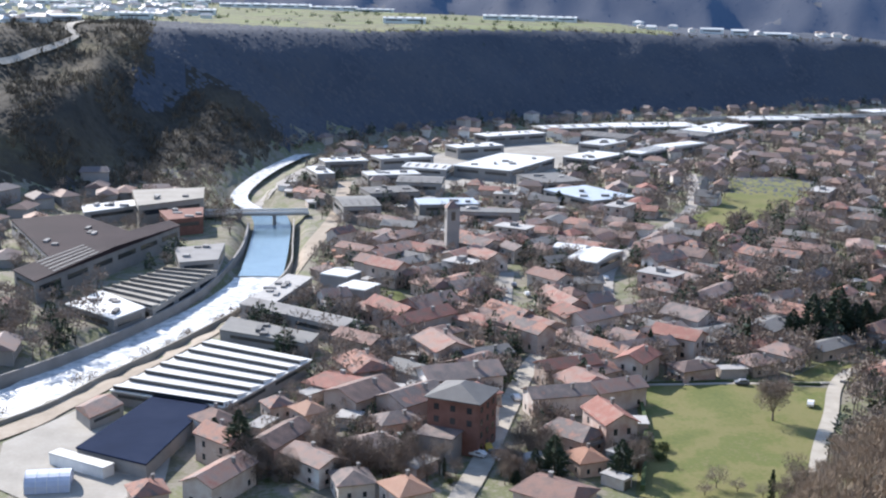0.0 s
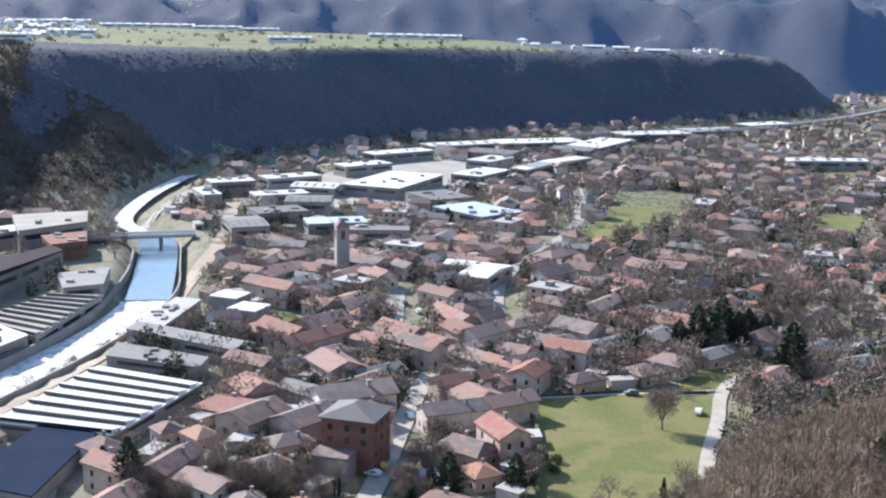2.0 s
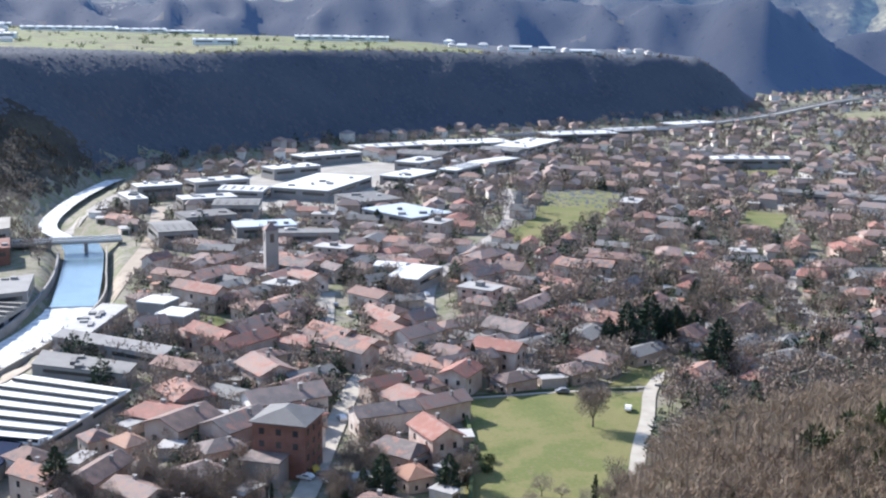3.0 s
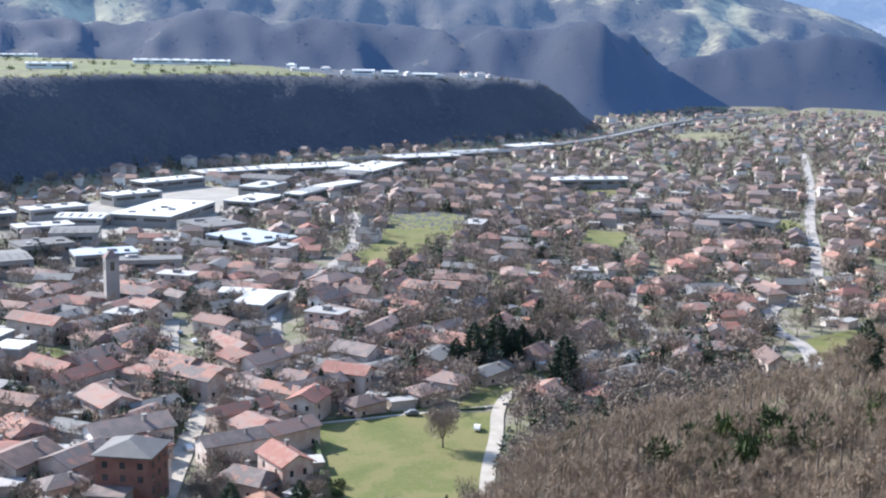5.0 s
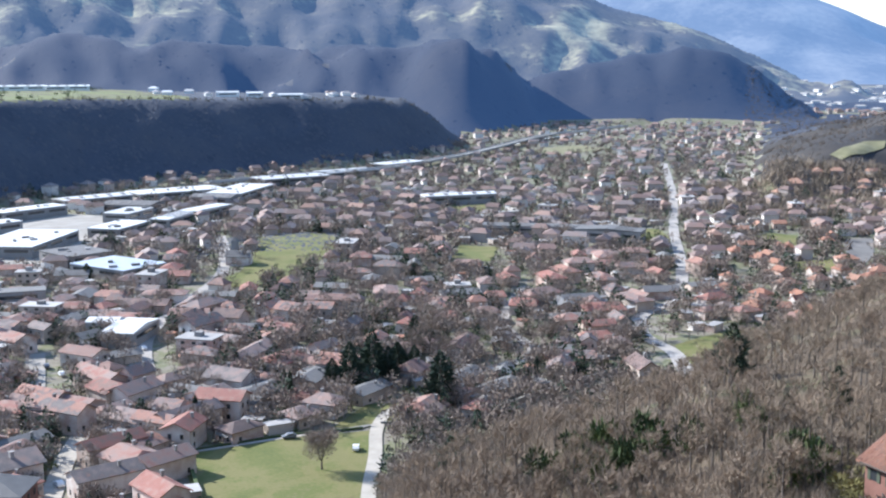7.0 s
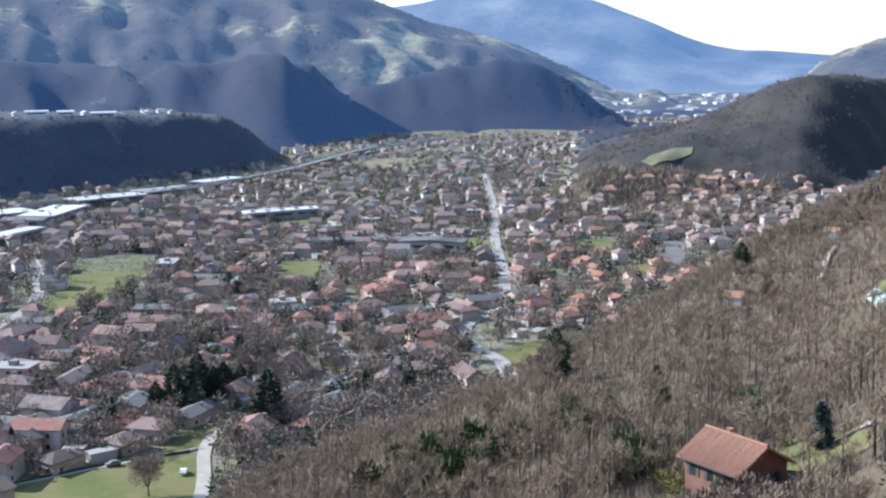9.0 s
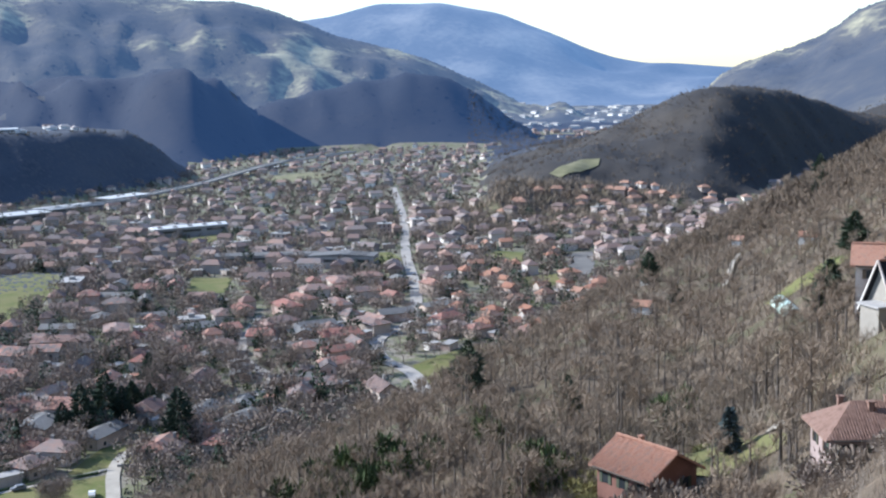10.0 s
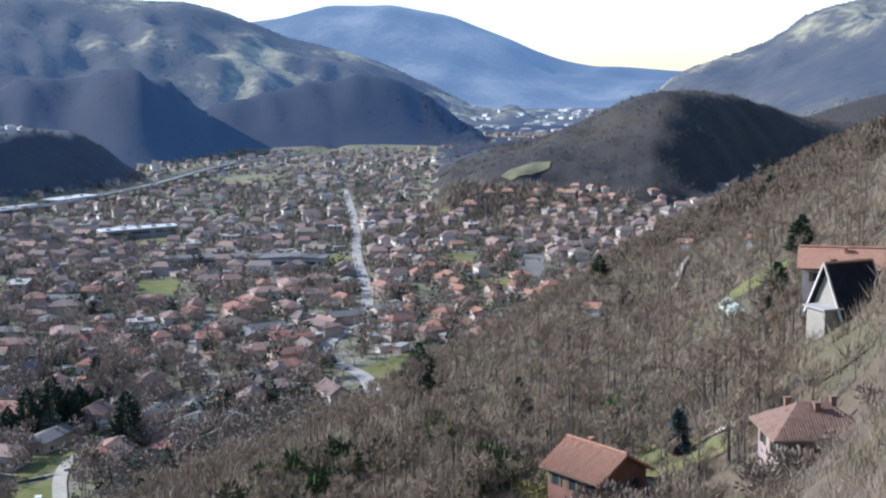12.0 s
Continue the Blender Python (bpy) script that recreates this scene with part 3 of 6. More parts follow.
ribbon("road", [(121.6, 400.7), (164.3, 386.1), (195.1, 402.2), (204.8, 450.7), (245.2, 515.2)], 5, M_ROAD, "residential street with gardens")


# ------------------------------------------------------------------ building blocks
def box(bm, x0, x1, y0, y1, z0, z1):
    v = [bm.verts.new((x, y, z)) for z in (z0, z1) for x, y in ((x0, y0), (x1, y0), (x1, y1), (x0, y1))]
    for f in ((3, 2, 1, 0), (4, 5, 6, 7), (0, 1, 5, 4), (1, 2, 6, 5), (2, 3, 7, 6), (3, 0, 4, 7)):
        bm.faces.new([v[i] for i in f])


def prism(bm, p, q, r0, r1, sides=5):
    """A tapered rod from p to q."""
    p, q = Vector(p), Vector(q)
    w = (q - p).normalized()
    u = w.orthogonal().normalized()
    v = w.cross(u)
    rings = []
    for c, r in ((p, r0), (q, r1)):
        rings.append([bm.verts.new(c + r * (math.cos(k * 2 * math.pi / sides) * u + math.sin(k * 2 * math.pi / sides) * v)) for k in range(sides)])
    for k in range(sides):
        bm.faces.new((rings[0][k], rings[0][(k + 1) % sides], rings[1][(k + 1) % sides], rings[1][k]))
    bm.faces.new(rings[1])


def part(name, bm, m, parent, label="", flat=True):
    me = bpy.data.meshes.new(name)
    bm.normal_update()
    bm.to_mesh(me)
    bm.free()
    me.materials.append(m)
    ob = new(name, me)
    ob.parent = parent
    return tagged(ob, label)


def roof_mesh(w, l, h, rise, over, kind, thick=0.25):
    """A roof with overhang and thickness on a block w by l whose walls are h high; the ridge runs along y."""
    bm = bmesh.new()
    a, b = w / 2 + over, l / 2 + over
    drop = rise * over / (w / 2)
    inset = {"gable": 0.0, "hip": min(w / 2, l / 2 * 0.85), "half": w * 0.18}[kind]
    for dz, flip in ((thick, False), (0.0, True)):
        e = h - drop + dz
        c = [bm.verts.new(p) for p in ((-a, -b, e), (a, -b, e), (a, b, e), (-a, b, e))]
        r = [bm.verts.new((0, -b + inset, h + rise + dz)), bm.verts.new((0, b - inset, h + rise + dz))]
        fs = [(c[1], c[2], r[1], r[0]), (c[3], c[0], r[0], r[1]), (c[0], c[1], r[0]), (c[2], c[3], r[1])]
        for f in fs[: 4 if inset or not flip else 2] if inset else fs[:2]:
            bm.faces.new(f[::-1] if flip else f)
        if flip:
            low, lowr = c, r
        else:
            top, topr = c, r
    edge_top = [top[0], top[1], top[2], top[3]]
    edge_low = [low[0], low[1], low[2], low[3]]
    pairs = [(1, 2), (3, 0)] + ([(0, 1), (2, 3)] if inset else [])
    for i, j in pairs:
        bm.faces.new((edge_low[i], edge_low[j], edge_top[j], edge_top[i]))
    if not inset:
        for i, j, k in ((0, 1, 0), (2, 3, 1)):
            bm.faces.new((edge_low[i], lowr[k], topr[k], edge_top[i]))
            bm.faces.new((lowr[k], edge_low[j], edge_top[j], topr[k]))
    return bm


def body_mesh(w, l, h, rise, kind):
    bm = bmesh.new()
    box(bm, -w / 2, w / 2, -l / 2, l / 2, -3.0, h)
    if kind == "gable":
        for s in (-1, 1):
            y = s * l / 2
            v = [bm.verts.new((-w / 2, y, h)), bm.verts.new((w / 2, y, h)), bm.verts.new((0, y, h + rise))]
            bm.faces.new(v if s < 0 else v[::-1])
    return bm


def window_part(parent, x, y, z, ang, wide=1.0, high=1.35, shutters=False):
    """A window standing a little proud of the wall, with a sill or two shutters."""
    bm = bmesh.new()
    box(bm, -wide / 2, wide / 2, -0.06, 0.0, 0, high)
    fr = part("window", bm, M_GLASS, parent)
    fr.matrix_basis = pose(x, y, z, 0, 0, ang)
    if shutters:
        for s in (-1, 1):
            bm = bmesh.new()
            box(bm, s * wide * 0.78 - wide * 0.25, s * wide * 0.78 + wide * 0.25, -0.1, 0.0, -0.05, high + 0.05)
            part("shutter", bm, M_SHUT, fr)
    return fr


def make_house(name, w, l, h, rise, kind, roof=None, wall=None, windows=2, over=0.6, label="", chimney=True, balcony=False):
    """A house: walls, tiled roof, chimney, windows on its long sides and one gable."""
    e = new(name)
    part("wall", body_mesh(w, l, h, rise, kind), wall or M_WALL, e)
    part("roof", roof_mesh(w, l, h, rise, over, kind), roof or M_ROOF, e)
    if chimney:
        bm = bmesh.new()
        cx, cy = w * 0.2, l * 0.18
        box(bm, cx - 0.35, cx + 0.35, cy - 0.35, cy + 0.35, h, h + rise + 0.7)
        box(bm, cx - 0.48, cx + 0.48, cy - 0.48, cy + 0.48, h + rise + 0.7, h + rise + 0.85)
        part("chimney", bm, M_CONC, e)
    if windows:
        floors = max(1, int(h / 2.9))
        for f in range(floors):
            z = 1.0 + f * 2.9
            for k in range(windows):
                y = (k + 0.5) / windows * l - l / 2
                window_part(e, -w / 2, y, z, -90)
                if k % 2 == 0:
                    window_part(e, w / 2, y, z, 90)
            window_part(e, -w * 0.2, -l / 2, z, 0)
            window_part(e, w * 0.22, -l / 2, z, 0)
    if balcony:
        bm = bmesh.new()
        box(bm, -w * 0.3, w * 0.3, -l / 2 - 1.2, -l / 2, 2.75, 2.9)
        box(bm, -w * 0.3, w * 0.3, -l / 2 - 1.2, -l / 2 - 1.14, 2.9, 3.8)
        part("balcony", bm, M_CONC, e)
    return tagged(e, label, "house", "houses of the town")


def place(ob, x, y, ang, scale=(1, 1, 1), sink=0.0):
    z = float(ground(x, y)) - sink
    return copy_thing(ob, pose(x, y, z, 0, 0, ang) @ Matrix.Diagonal((*scale, 1)))


class Model:
    """A thing that is built once: the first call moves it, the next ones copy it."""

    def __init__(self, ob):
        self.ob, self.used = ob, False

    def put(self, x, y, ang, scale=(1, 1, 1), sink=0.0, z=None):
        z = (float(ground(x, y)) if z is None else z) - sink
        m = pose(x, y, z, 0, 0, ang) @ Matrix.Diagonal((*scale, 1))
        if not self.used:
            self.used = True
            self.ob.matrix_basis = m
            return self.ob
        return copy_thing(self.ob, m)

    def finish(self):
        if not self.used:
            for o in [*self.ob.children_recursive, self.ob]:
                bpy.data.objects.remove(o)


# ------------------------------------------------------------------ industry
def make_shed(name, pts, h, roof, label, wall=None, teeth=0, gable=0.0, along=0, lights=None, plain=False):
    """A hall over a four-cornered plan: walls, a roof with a rim, and, with teeth, rows of saw-tooth lights."""
    c = [Vector((x, y)) for x, y in pts]
    mid = sum(c, Vector((0, 0))) / 4
    z0 = min(float(ground(p.x, p.y)) for p in c)
    e = new(name)
    e.location = (mid.x, mid.y, z0)
    loc = [p - mid for p in c]
    TAKEN.append([tuple(mid + 1.12 * (p - mid)) for p in c])

    def quad_box(scale, za, zb):
        bm = bmesh.new()
        v = [bm.verts.new((p.x * scale, p.y * scale, z)) for z in (za, zb) for p in loc]
        for f in ((3, 2, 1, 0), (4, 5, 6, 7), (0, 1, 5, 4), (1, 2, 6, 5), (2, 3, 7, 6), (3, 0, 4, 7)):
            bm.faces.new([v[i] for i in f])
        bmesh.ops.recalc_face_normals(bm, faces=bm.faces[:])
        return bm

    part("wall", quad_box(0.985, -3, h - 0.4), wall or M_CONC, e)
    part("roof", quad_box(1.0, h - 0.4, h), roof, e)
    lerp = lambda u, v: (loc[0] * (1 - u) + loc[1] * u) * (1 - v) + (loc[3] * (1 - u) + loc[2] * u) * v
    if teeth:
        for k in range(teeth):
            u0, u1 = (k + 0.08) / teeth, (k + 0.92) / teeth
            bm, bg = bmesh.new(), bmesh.new()
            q = [lerp(u0, 0.02), lerp(u1, 0.02), lerp(u1, 0.98), lerp(u0, 0.98)]
            rise = 1.1
            v = [bm.verts.new((p.x, p.y, h + dz)) for p, dz in zip(q, (rise, 0.05, 0.05, rise))]
            lo = [bm.verts.new((p.x, p.y, h + 0.05)) for p in (q[0], q[3])]
            bm.faces.new(v)
            bm.faces.new((v[0], v[1], lo[0]))
            bm.faces.new((v[2], v[3], lo[1]))
            bmesh.ops.recalc_face_normals(bm, faces=bm.faces[:])
            part("roof_light", bm, roof, e)
            g = [bg.verts.new((p.x, p.y, z)) for p, z in ((q[0], h + 0.05), (q[3], h + 0.05), (q[3], h + rise - 0.1), (q[0], h + rise - 0.1))]
            bg.faces.new(g)
            part("glazing", bg, lights or M_GLASS, e)
    if gable:
        bm = bmesh.new()
        q = [lerp(0, 0), lerp(1, 0), lerp(1, 1), lerp(0, 1)]
        if along:
            q = q[1:] + q[:1]
        r0, r1 = (q[0] + q[3]) / 2, (q[1] + q[2]) / 2
        v = [bm.verts.new((p.x, p.y, h + 0.02)) for p in q] + [bm.verts.new((r0.x, r0.y, h + gable)), bm.verts.new((r1.x, r1.y, h + gable))]
        for f in ((0, 1, 5, 4), (2, 3, 4, 5), (3, 0, 4), (1, 2, 5)):
            bm.faces.new([v[i] for i in f])
        bmesh.ops.recalc_face_normals(bm, faces=bm.faces[:])
        part("ridge_roof", bm, roof, e)
    order = [0, 1, 2, 3]
    for i in order:
        a, b = loc[i] * 0.985, loc[(i + 1) % 4] * 0.985
        run = (b - a).length
        if run < 12 or plain:
            continue
        out = Vector(((b - a).y, -(b - a).x)).normalized()
        if out.dot((a + b) / 2) < 0:
            out = -out
        n = max(1, int(run / 16))
        for k in range(n):
            p, q = a.lerp(b, (k + 0.12) / n), a.lerp(b, (k + 0.88) / n)
            bm = bmesh.new()
            v = [bm.verts.new((s.x + out.x * o, s.y + out.y * o, z)) for z in (h * 0.52, h * 0.74) for s, o in ((p, -0.05), (q, -0.05), (q, 0.08), (p, 0.08))]
            for f in ((3, 2, 1, 0), (4, 5, 6, 7), (0, 1, 5, 4), (1, 2, 6, 5), (2, 3, 7, 6), (3, 0, 4, 7)):
                bm.faces.new([v[j] for j in f])
            bmesh.ops.recalc_face_normals(bm, faces=bm.faces[:])
            part("window_band", bm, M_GLASS, e)
    if not plain and not teeth and not gable and (c[1] - c[0]).length * (c[2] - c[1]).length > 260:
        rng = random.Random(int(mid.x * 7 + mid.y))
        for k in range(rng.randint(3, 6)):
            p = lerp(rng.uniform(0.12, 0.88), rng.uniform(0.12, 0.88))
            bm = bmesh.new()
            sx, sy = rng.choice(((0.8, 2.4), (1.2, 1.2), (2.0, 0.9)))
            box(bm, p.x - sx, p.x + sx, p.y - sy, p.y + sy, h - 0.1, h + rng.uniform(0.5, 1.2))
            part("roof_vent", bm, rng.choice((M_ROOF_GREY, M_FLAT, M_CONC)), e)
    if gable and (c[1] - c[0]).length * (c[2] - c[1]).length > 500:
        for k in range(5):
            ends = [(0.1 + 0.2 * k - 0.03, 0.12), (0.1 + 0.2 * k + 0.03, 0.12), (0.1 + 0.2 * k + 0.03, 0.4), (0.1 + 0.2 * k - 0.03, 0.4)]
            bm = bmesh.new()
            q = [lerp(v, u) if along else lerp(u, v) for u, v in ends]
            top = [h + 0.06 + gable * 2 * v for u, v in ends]
            lo = [bm.verts.new((p.x, p.y, z - 0.05)) for p, z in zip(q, top)]
            hi = [bm.verts.new((p.x, p.y, z + 0.12)) for p, z in zip(q, top)]
            bm.faces.new(hi)
            for j in range(4):
                bm.faces.new((lo[j], lo[(j + 1) % 4], hi[(j + 1) % 4], hi[j]))
            bmesh.ops.recalc_face_normals(bm, faces=bm.faces[:])
            part("skylight", bm, M_ROOF_GREY, e)
    return tagged(e, label, "factory hall", "industrial halls")


def rect(cx, cy, w, l, ang):
    c, s = math.cos(radians(ang)), math.sin(radians(ang))
    return [(cx + x * c - y * s, cy + x * s + y * c) for x, y in ((-w / 2, -l / 2), (w / 2, -l / 2), (w / 2, l / 2), (-w / 2, l / 2))]


make_shed("factory_hall", [(-85.2, 311.5), (-67.4, 359.9), (-35.3, 341.4), (-53.1, 299.6)], 4.0, M_METAL, "long factory hall with white saw-tooth roof", teeth=7)
make_shed("factory_hall", [(-82.3, 270.6), (-71.8, 311.7), (-57.3, 301.2), (-64, 261.1)], 4.0, M_ROOF_DARK, "factory hall with dark blue flat roof", plain=True)
make_shed("factory_hall", [(-90.6, 299.4), (-87.5, 308.6), (-79.3, 302.6), (-84.8, 291.2)], 3.5, M_ROOF, "small hall with brown tiled roof", gable=1.6)
make_shed("factory_hall", [(-64.9, 395.9), (-28.7, 369.3), (-22.4, 377.1), (-58.9, 403.2)], 5.5, M_CONC, "long grey hall with a ridged roof", gable=1.5)
make_shed("factory_hall", [(-66.5, 368.3), (-65.5, 383.5), (-35.7, 365.5), (-37.6, 354.5)], 4.6, M_ROOF_GREY, "low factory building with grey roof")
make_shed("factory_hall", [(-63.5, 399.4), (-54.1, 439.4), (-44.8, 435.1), (-53.3, 398.3)], 5.5, M_FLAT, "pale flat-roofed hall beside the river")
make_shed("factory_hall", [(-119.7, 419), (-101.5, 460.6), (-82.5, 456.7), (-93.8, 399.1)], 6.5, M_SAND, "factory with beige and brown striped saw-tooth roof", teeth=9, lights=M_ROOF_GREY)
make_shed("factory_hall", [(-122.6, 399), (-115.3, 417.4), (-95.6, 396.7), (-102.1, 381.6)], 6.5, M_METAL, "low hall with pale roof")
make_shed("factory_hall", [(-182.1, 522.6), (-158, 538.1), (-125.2, 500.6), (-143.3, 450.6)], 7.5, M_MAROON, "large factory hall with dark maroon roof")
make_shed("factory_hall", [(-148.8, 426.1), (-114.4, 521.6), (-107.4, 510.8), (-135.8, 409.4)], 8.5, M_MAROON, "long narrow factory wing with dull maroon roof", gable=1.5, along=1)
make_shed("factory_hall", [(-146.2, 587.6), (-113.7, 598.7), (-108.7, 569.7), (-133.6, 546.3)], 10, M_SAND, "beige industrial block below the wood", wall=M_SAND)
make_shed("factory_hall", [(-124.8, 548.9), (-107, 559.3), (-102.7, 536.3), (-116.1, 527.8)], 7.5, M_BRICK, "red-walled factory block by the wood", wall=M_BRICK)
make_shed("factory_hall", [(-163.7, 563.5), (-141.9, 583.1), (-137.7, 568), (-157.9, 546.6)], 6.5, M_METAL, "small hall with bright white roof")
make_shed("factory_hall", [(-104, 482.1), (-85.9, 493.4), (-83.4, 463.1), (-97, 456.9)], 6.5, M_CONC, "grey flat-roofed building by the river bend")
random.seed(5)
for cx, cy, w, l, ang, dark in ((38.5, 727.3, 36, 64, -28, 0), (94.3, 764.9, 21, 38, -37, 0), (-55.7, 718.6, 26, 14, 20, 0), (-22.7, 742.8, 35, 16, 26, 0), (-6, 714, 27, 20, -19, 0), (22.1, 796.9, 35, 16, 30, 0), (48.4, 863.1, 50, 17, 32, 0), (96.1, 923.8, 54, 20, 22, 0), (-9.8, 650.2, 24, 22, -5, 1), (-26.5, 677.4, 30, 15, 17, 0), (75.6, 624.3, 28, 39, 34, 2), (147.7, 813.4, 13, 83, -41, 0), (117.5, 873.5, 37, 27, -32, 1), (159.3, 945.7, 69, 28, 14, 0), (206.6, 937, 28, 67, -35, 0), (263.9, 1004, 62, 26, 13, 0), (324.7, 1044, 55, 23, 17, 0), (60.5, 674.9, 26, 31, 25, 1), (-24.8, 614.7, 26, 19, 20, 1), (-38.8, 579.5, 18, 28, 15, 1), (3.4, 592.2, 29, 17, 9, 2), (22.2, 567.1, 30, 11, -3, 1), (-27, 417.1, 11, 11, -27, 0), (-34.5, 431.9, 11, 10, -27, 0), (61.5, 479.1, 13, 27, -30, 0), (53.6, 491.6, 13, 9, -26, 0), (108.2, 828, 19, 33, -37, 0), (178.4, 893.6, 32, 22, -34, 1), (386.3, 1084, 51, 21, 26, 0), (-65.8, 682.4, 10, 26, 20, 0), (339.1, 822.9, 54, 13, -3, 0), (323.4, 667, 61, 12, -33, 1), (350.7, 623.8, 16, 39, 47, 1)):
    make_shed("industrial_hall" if w * l > 500 else "flat_roofed_block", rect(cx, cy, w, l, ang), random.uniform(5.5, 8), (M_METAL, M_ROOF_GREY, M_BLUE)[dark],
              ("industrial hall with glaring white sheet roof", "low hall with grey roof", "hall with pale bluish sheet roof")[dark], gable=random.choice((0, 1.2, 0)))

# ------------------------------------------------------------------ houses
class Spots:
    """Where buildings and trees stand, sorted into squares of 24 m."""

    def __init__(self):
        self.cells = {}

    def append(self, spot):
        self.cells.setdefault((int(spot[0] // 24), int(spot[1] // 24)), []).append(spot)

    def near(self, x, y):
        i, j = int(x // 24), int(y // 24)
        return [s for di in (-1, 0, 1) for dj in (-1, 0, 1) for s in self.cells.get((i + di, j + dj), ())]


SPOTS = Spots()
X0, Y0, CELL = -270, 150, 3.0
CX, CY = np.meshgrid(np.arange(X0, 1300, CELL), np.arange(Y0, 2260, CELL), indexing="ij")
FREE = {"lines": 0, "polys": 0, "gap": np.full(CX.shape, 1e9), "full": np.zeros(CX.shape, dtype=bool)}


def clear(x, y, r):
    """True where no building, way or field lies within about r of (x, y)."""
    while FREE["lines"] < len(LINES):
        pts, half = LINES[FREE["lines"]]
        FREE["gap"] = np.minimum(FREE["gap"], polyline_distance(pts[::2] + pts[-1:], CX, CY) - half)
        FREE["lines"] += 1
    while FREE["polys"] < len(TAKEN):
        FREE["full"] |= inside(TAKEN[FREE["polys"]], CX, CY)
        FREE["polys"] += 1
    i, j, n = int((x - X0) / CELL), int((y - Y0) / CELL), int(r * 0.7 / CELL + 0.5)
    if not (0 <= i < CX.shape[0] and 0 <= j < CX.shape[1]):
        return True
    if FREE["gap"][i, j] < r * 0.8 or FREE["full"][max(0, i - n):i + n + 1, max(0, j - n):j + n + 1].any():
        return False
    return all(math.hypot(x - a, y - b) >= r + s for a, b, s in SPOTS.near(x, y))


def make_apartment():
    e = new("apartment_block")
    part("wall", body_mesh(13, 12, 13.5, 2.2, "hip"), M_BRICK, e)
    part("roof", roof_mesh(13, 12, 13.5, 2.4, 0.7, "hip"), M_ROOF_GREY, e)
    bm = bmesh.new()
    box(bm, -6.6, 2.5, -12.5, -5.99, -3, 6)
    part("annex", bm, M_CONC, e, "grey rendered lower annex")
    bm = bmesh.new()
    box(bm, -7, 2.9, -12.9, -5.98, 6, 6.35)
    part("annex_roof", bm, M_ROOF, e)
    for f in range(4):
        for k in range(3):
            window_part(e, -6.5, -3.8 + 3.8 * k, 1.2 + 3.1 * f, -90, 1.3, 1.5)
            if f > 1:
                window_part(e, -4.2 + 4.2 * k, -6.0, 1.2 + 3.1 * f, 0, 1.3, 1.5)
            window_part(e, 6.5, -3.8 + 3.8 * k, 1.2 + 3.1 * f, 90, 1.3, 1.5)
    return tagged(e, "four-storey red brick apartment block with grey hip roof", "apartment block")


apt = Model(make_apartment())
apt.put(6.4, 285.9, -23)
SPOTS.append((6.4, 285.9, 8))
SPOTS.append((3.5, 274.2, 6))

near_models = [Model(make_house("house", w, l, h, r, k, roof=rf, windows=n, balcony=b, label=lab)) for w, l, h, r, k, rf, n, b, lab in (
    (9, 11, 4.6, 1.8, "hip", None, 2, True, "two-storey plastered house with weathered hip roof"),
    (8.5, 14, 4.8, 1.9, "gable", None, 3, False, "long plastered house with brown tiled gable roof"),
    (9.5, 9.5, 4.5, 2.0, "hip", None, 2, False, "square villa with reddish tiled hip roof"),
    (8.5, 12, 6.5, 1.9, "gable", None, 2, False, "three-storey old town house with tiled roof"),
    (10, 12, 4.5, 2.1, "half", None, 2, True, "family house with half-hipped tiled roof and balcony"),
    (8, 18, 5.7, 1.8, "gable", None, 3, False, "terraced row under one brown tiled roof"),
    (9, 12, 4.6, 1.7, "gable", M_ROOF_GREY, 2, False, "plastered house with grey slab roof"))]
orange_models = [Model(make_house("house", w, l, h, r, k, roof=M_ROOF_NEW, windows=2, label=lab)) for w, l, h, r, k, lab in (
    (9, 11, 4.3, 1.9, "hip", "new house with bright orange tiled hip roof"), (8.5, 13, 4.3, 1.9, "gable", "new house with bright orange gable roof"))]
def make_flat_block(w, l, h, label):
    """A flat-roofed block with a pale roof slab, a parapet and rows of windows."""
    e = new("apartment_block")
    bm = bmesh.new()
    box(bm, -w / 2, w / 2, -l / 2, l / 2, -3, h)
    part("wall", bm, M_WALL, e)
    bm = bmesh.new()
    box(bm, -w / 2 - 0.5, w / 2 + 0.5, -l / 2 - 0.5, l / 2 + 0.5, h, h + 0.4)
    part("roof", bm, M_FLAT, e)
    bm = bmesh.new()
    box(bm, -1.5, 1.5, -1.5, 1.5, h + 0.4, h + 2.4)
    part("stair_head", bm, M_CONC, e)
    for f in range(int(h / 3)):
        for k in range(3):
            window_part(e, -w / 2, (k - 1) * l / 3.2, 1.0 + 3 * f, -90, 1.6, 1.3)
        for k in range(2):
            window_part(e, (k - 0.5) * w / 2, -l / 2, 1.0 + 3 * f, 0, 1.6, 1.3)
    return tagged(e, label, "apartment block")


flat_models = [Model(make_flat_block(*v)) for v in ((11, 15, 9.2, "plastered apartment block with pale flat roof"), (9, 12, 6.2, "low plastered block with pale flat roof"))]
mid_models = [Model(make_house("house", w, l, h, r, k, roof=rf, windows=0, chimney=False, over=0.8, label=lab)) for w, l, h, r, k, rf, lab in (
    (9.5, 11, 4.5, 2.0, "hip", None, "plastered town house with tiled hip roof"),
    (9, 14, 4.8, 2.1, "gable", None, "plastered town house with brown gable roof"),
    (10, 16, 6.4, 2.0, "hip", None, "three-storey apartment house with tiled roof"),
    (9, 12, 4.5, 1.8, "gable", M_ROOF_GREY, "house with grey slab roof"),
    (11, 13, 4.1, 1.8, "half", None, "broad family house with tiled roof"))]


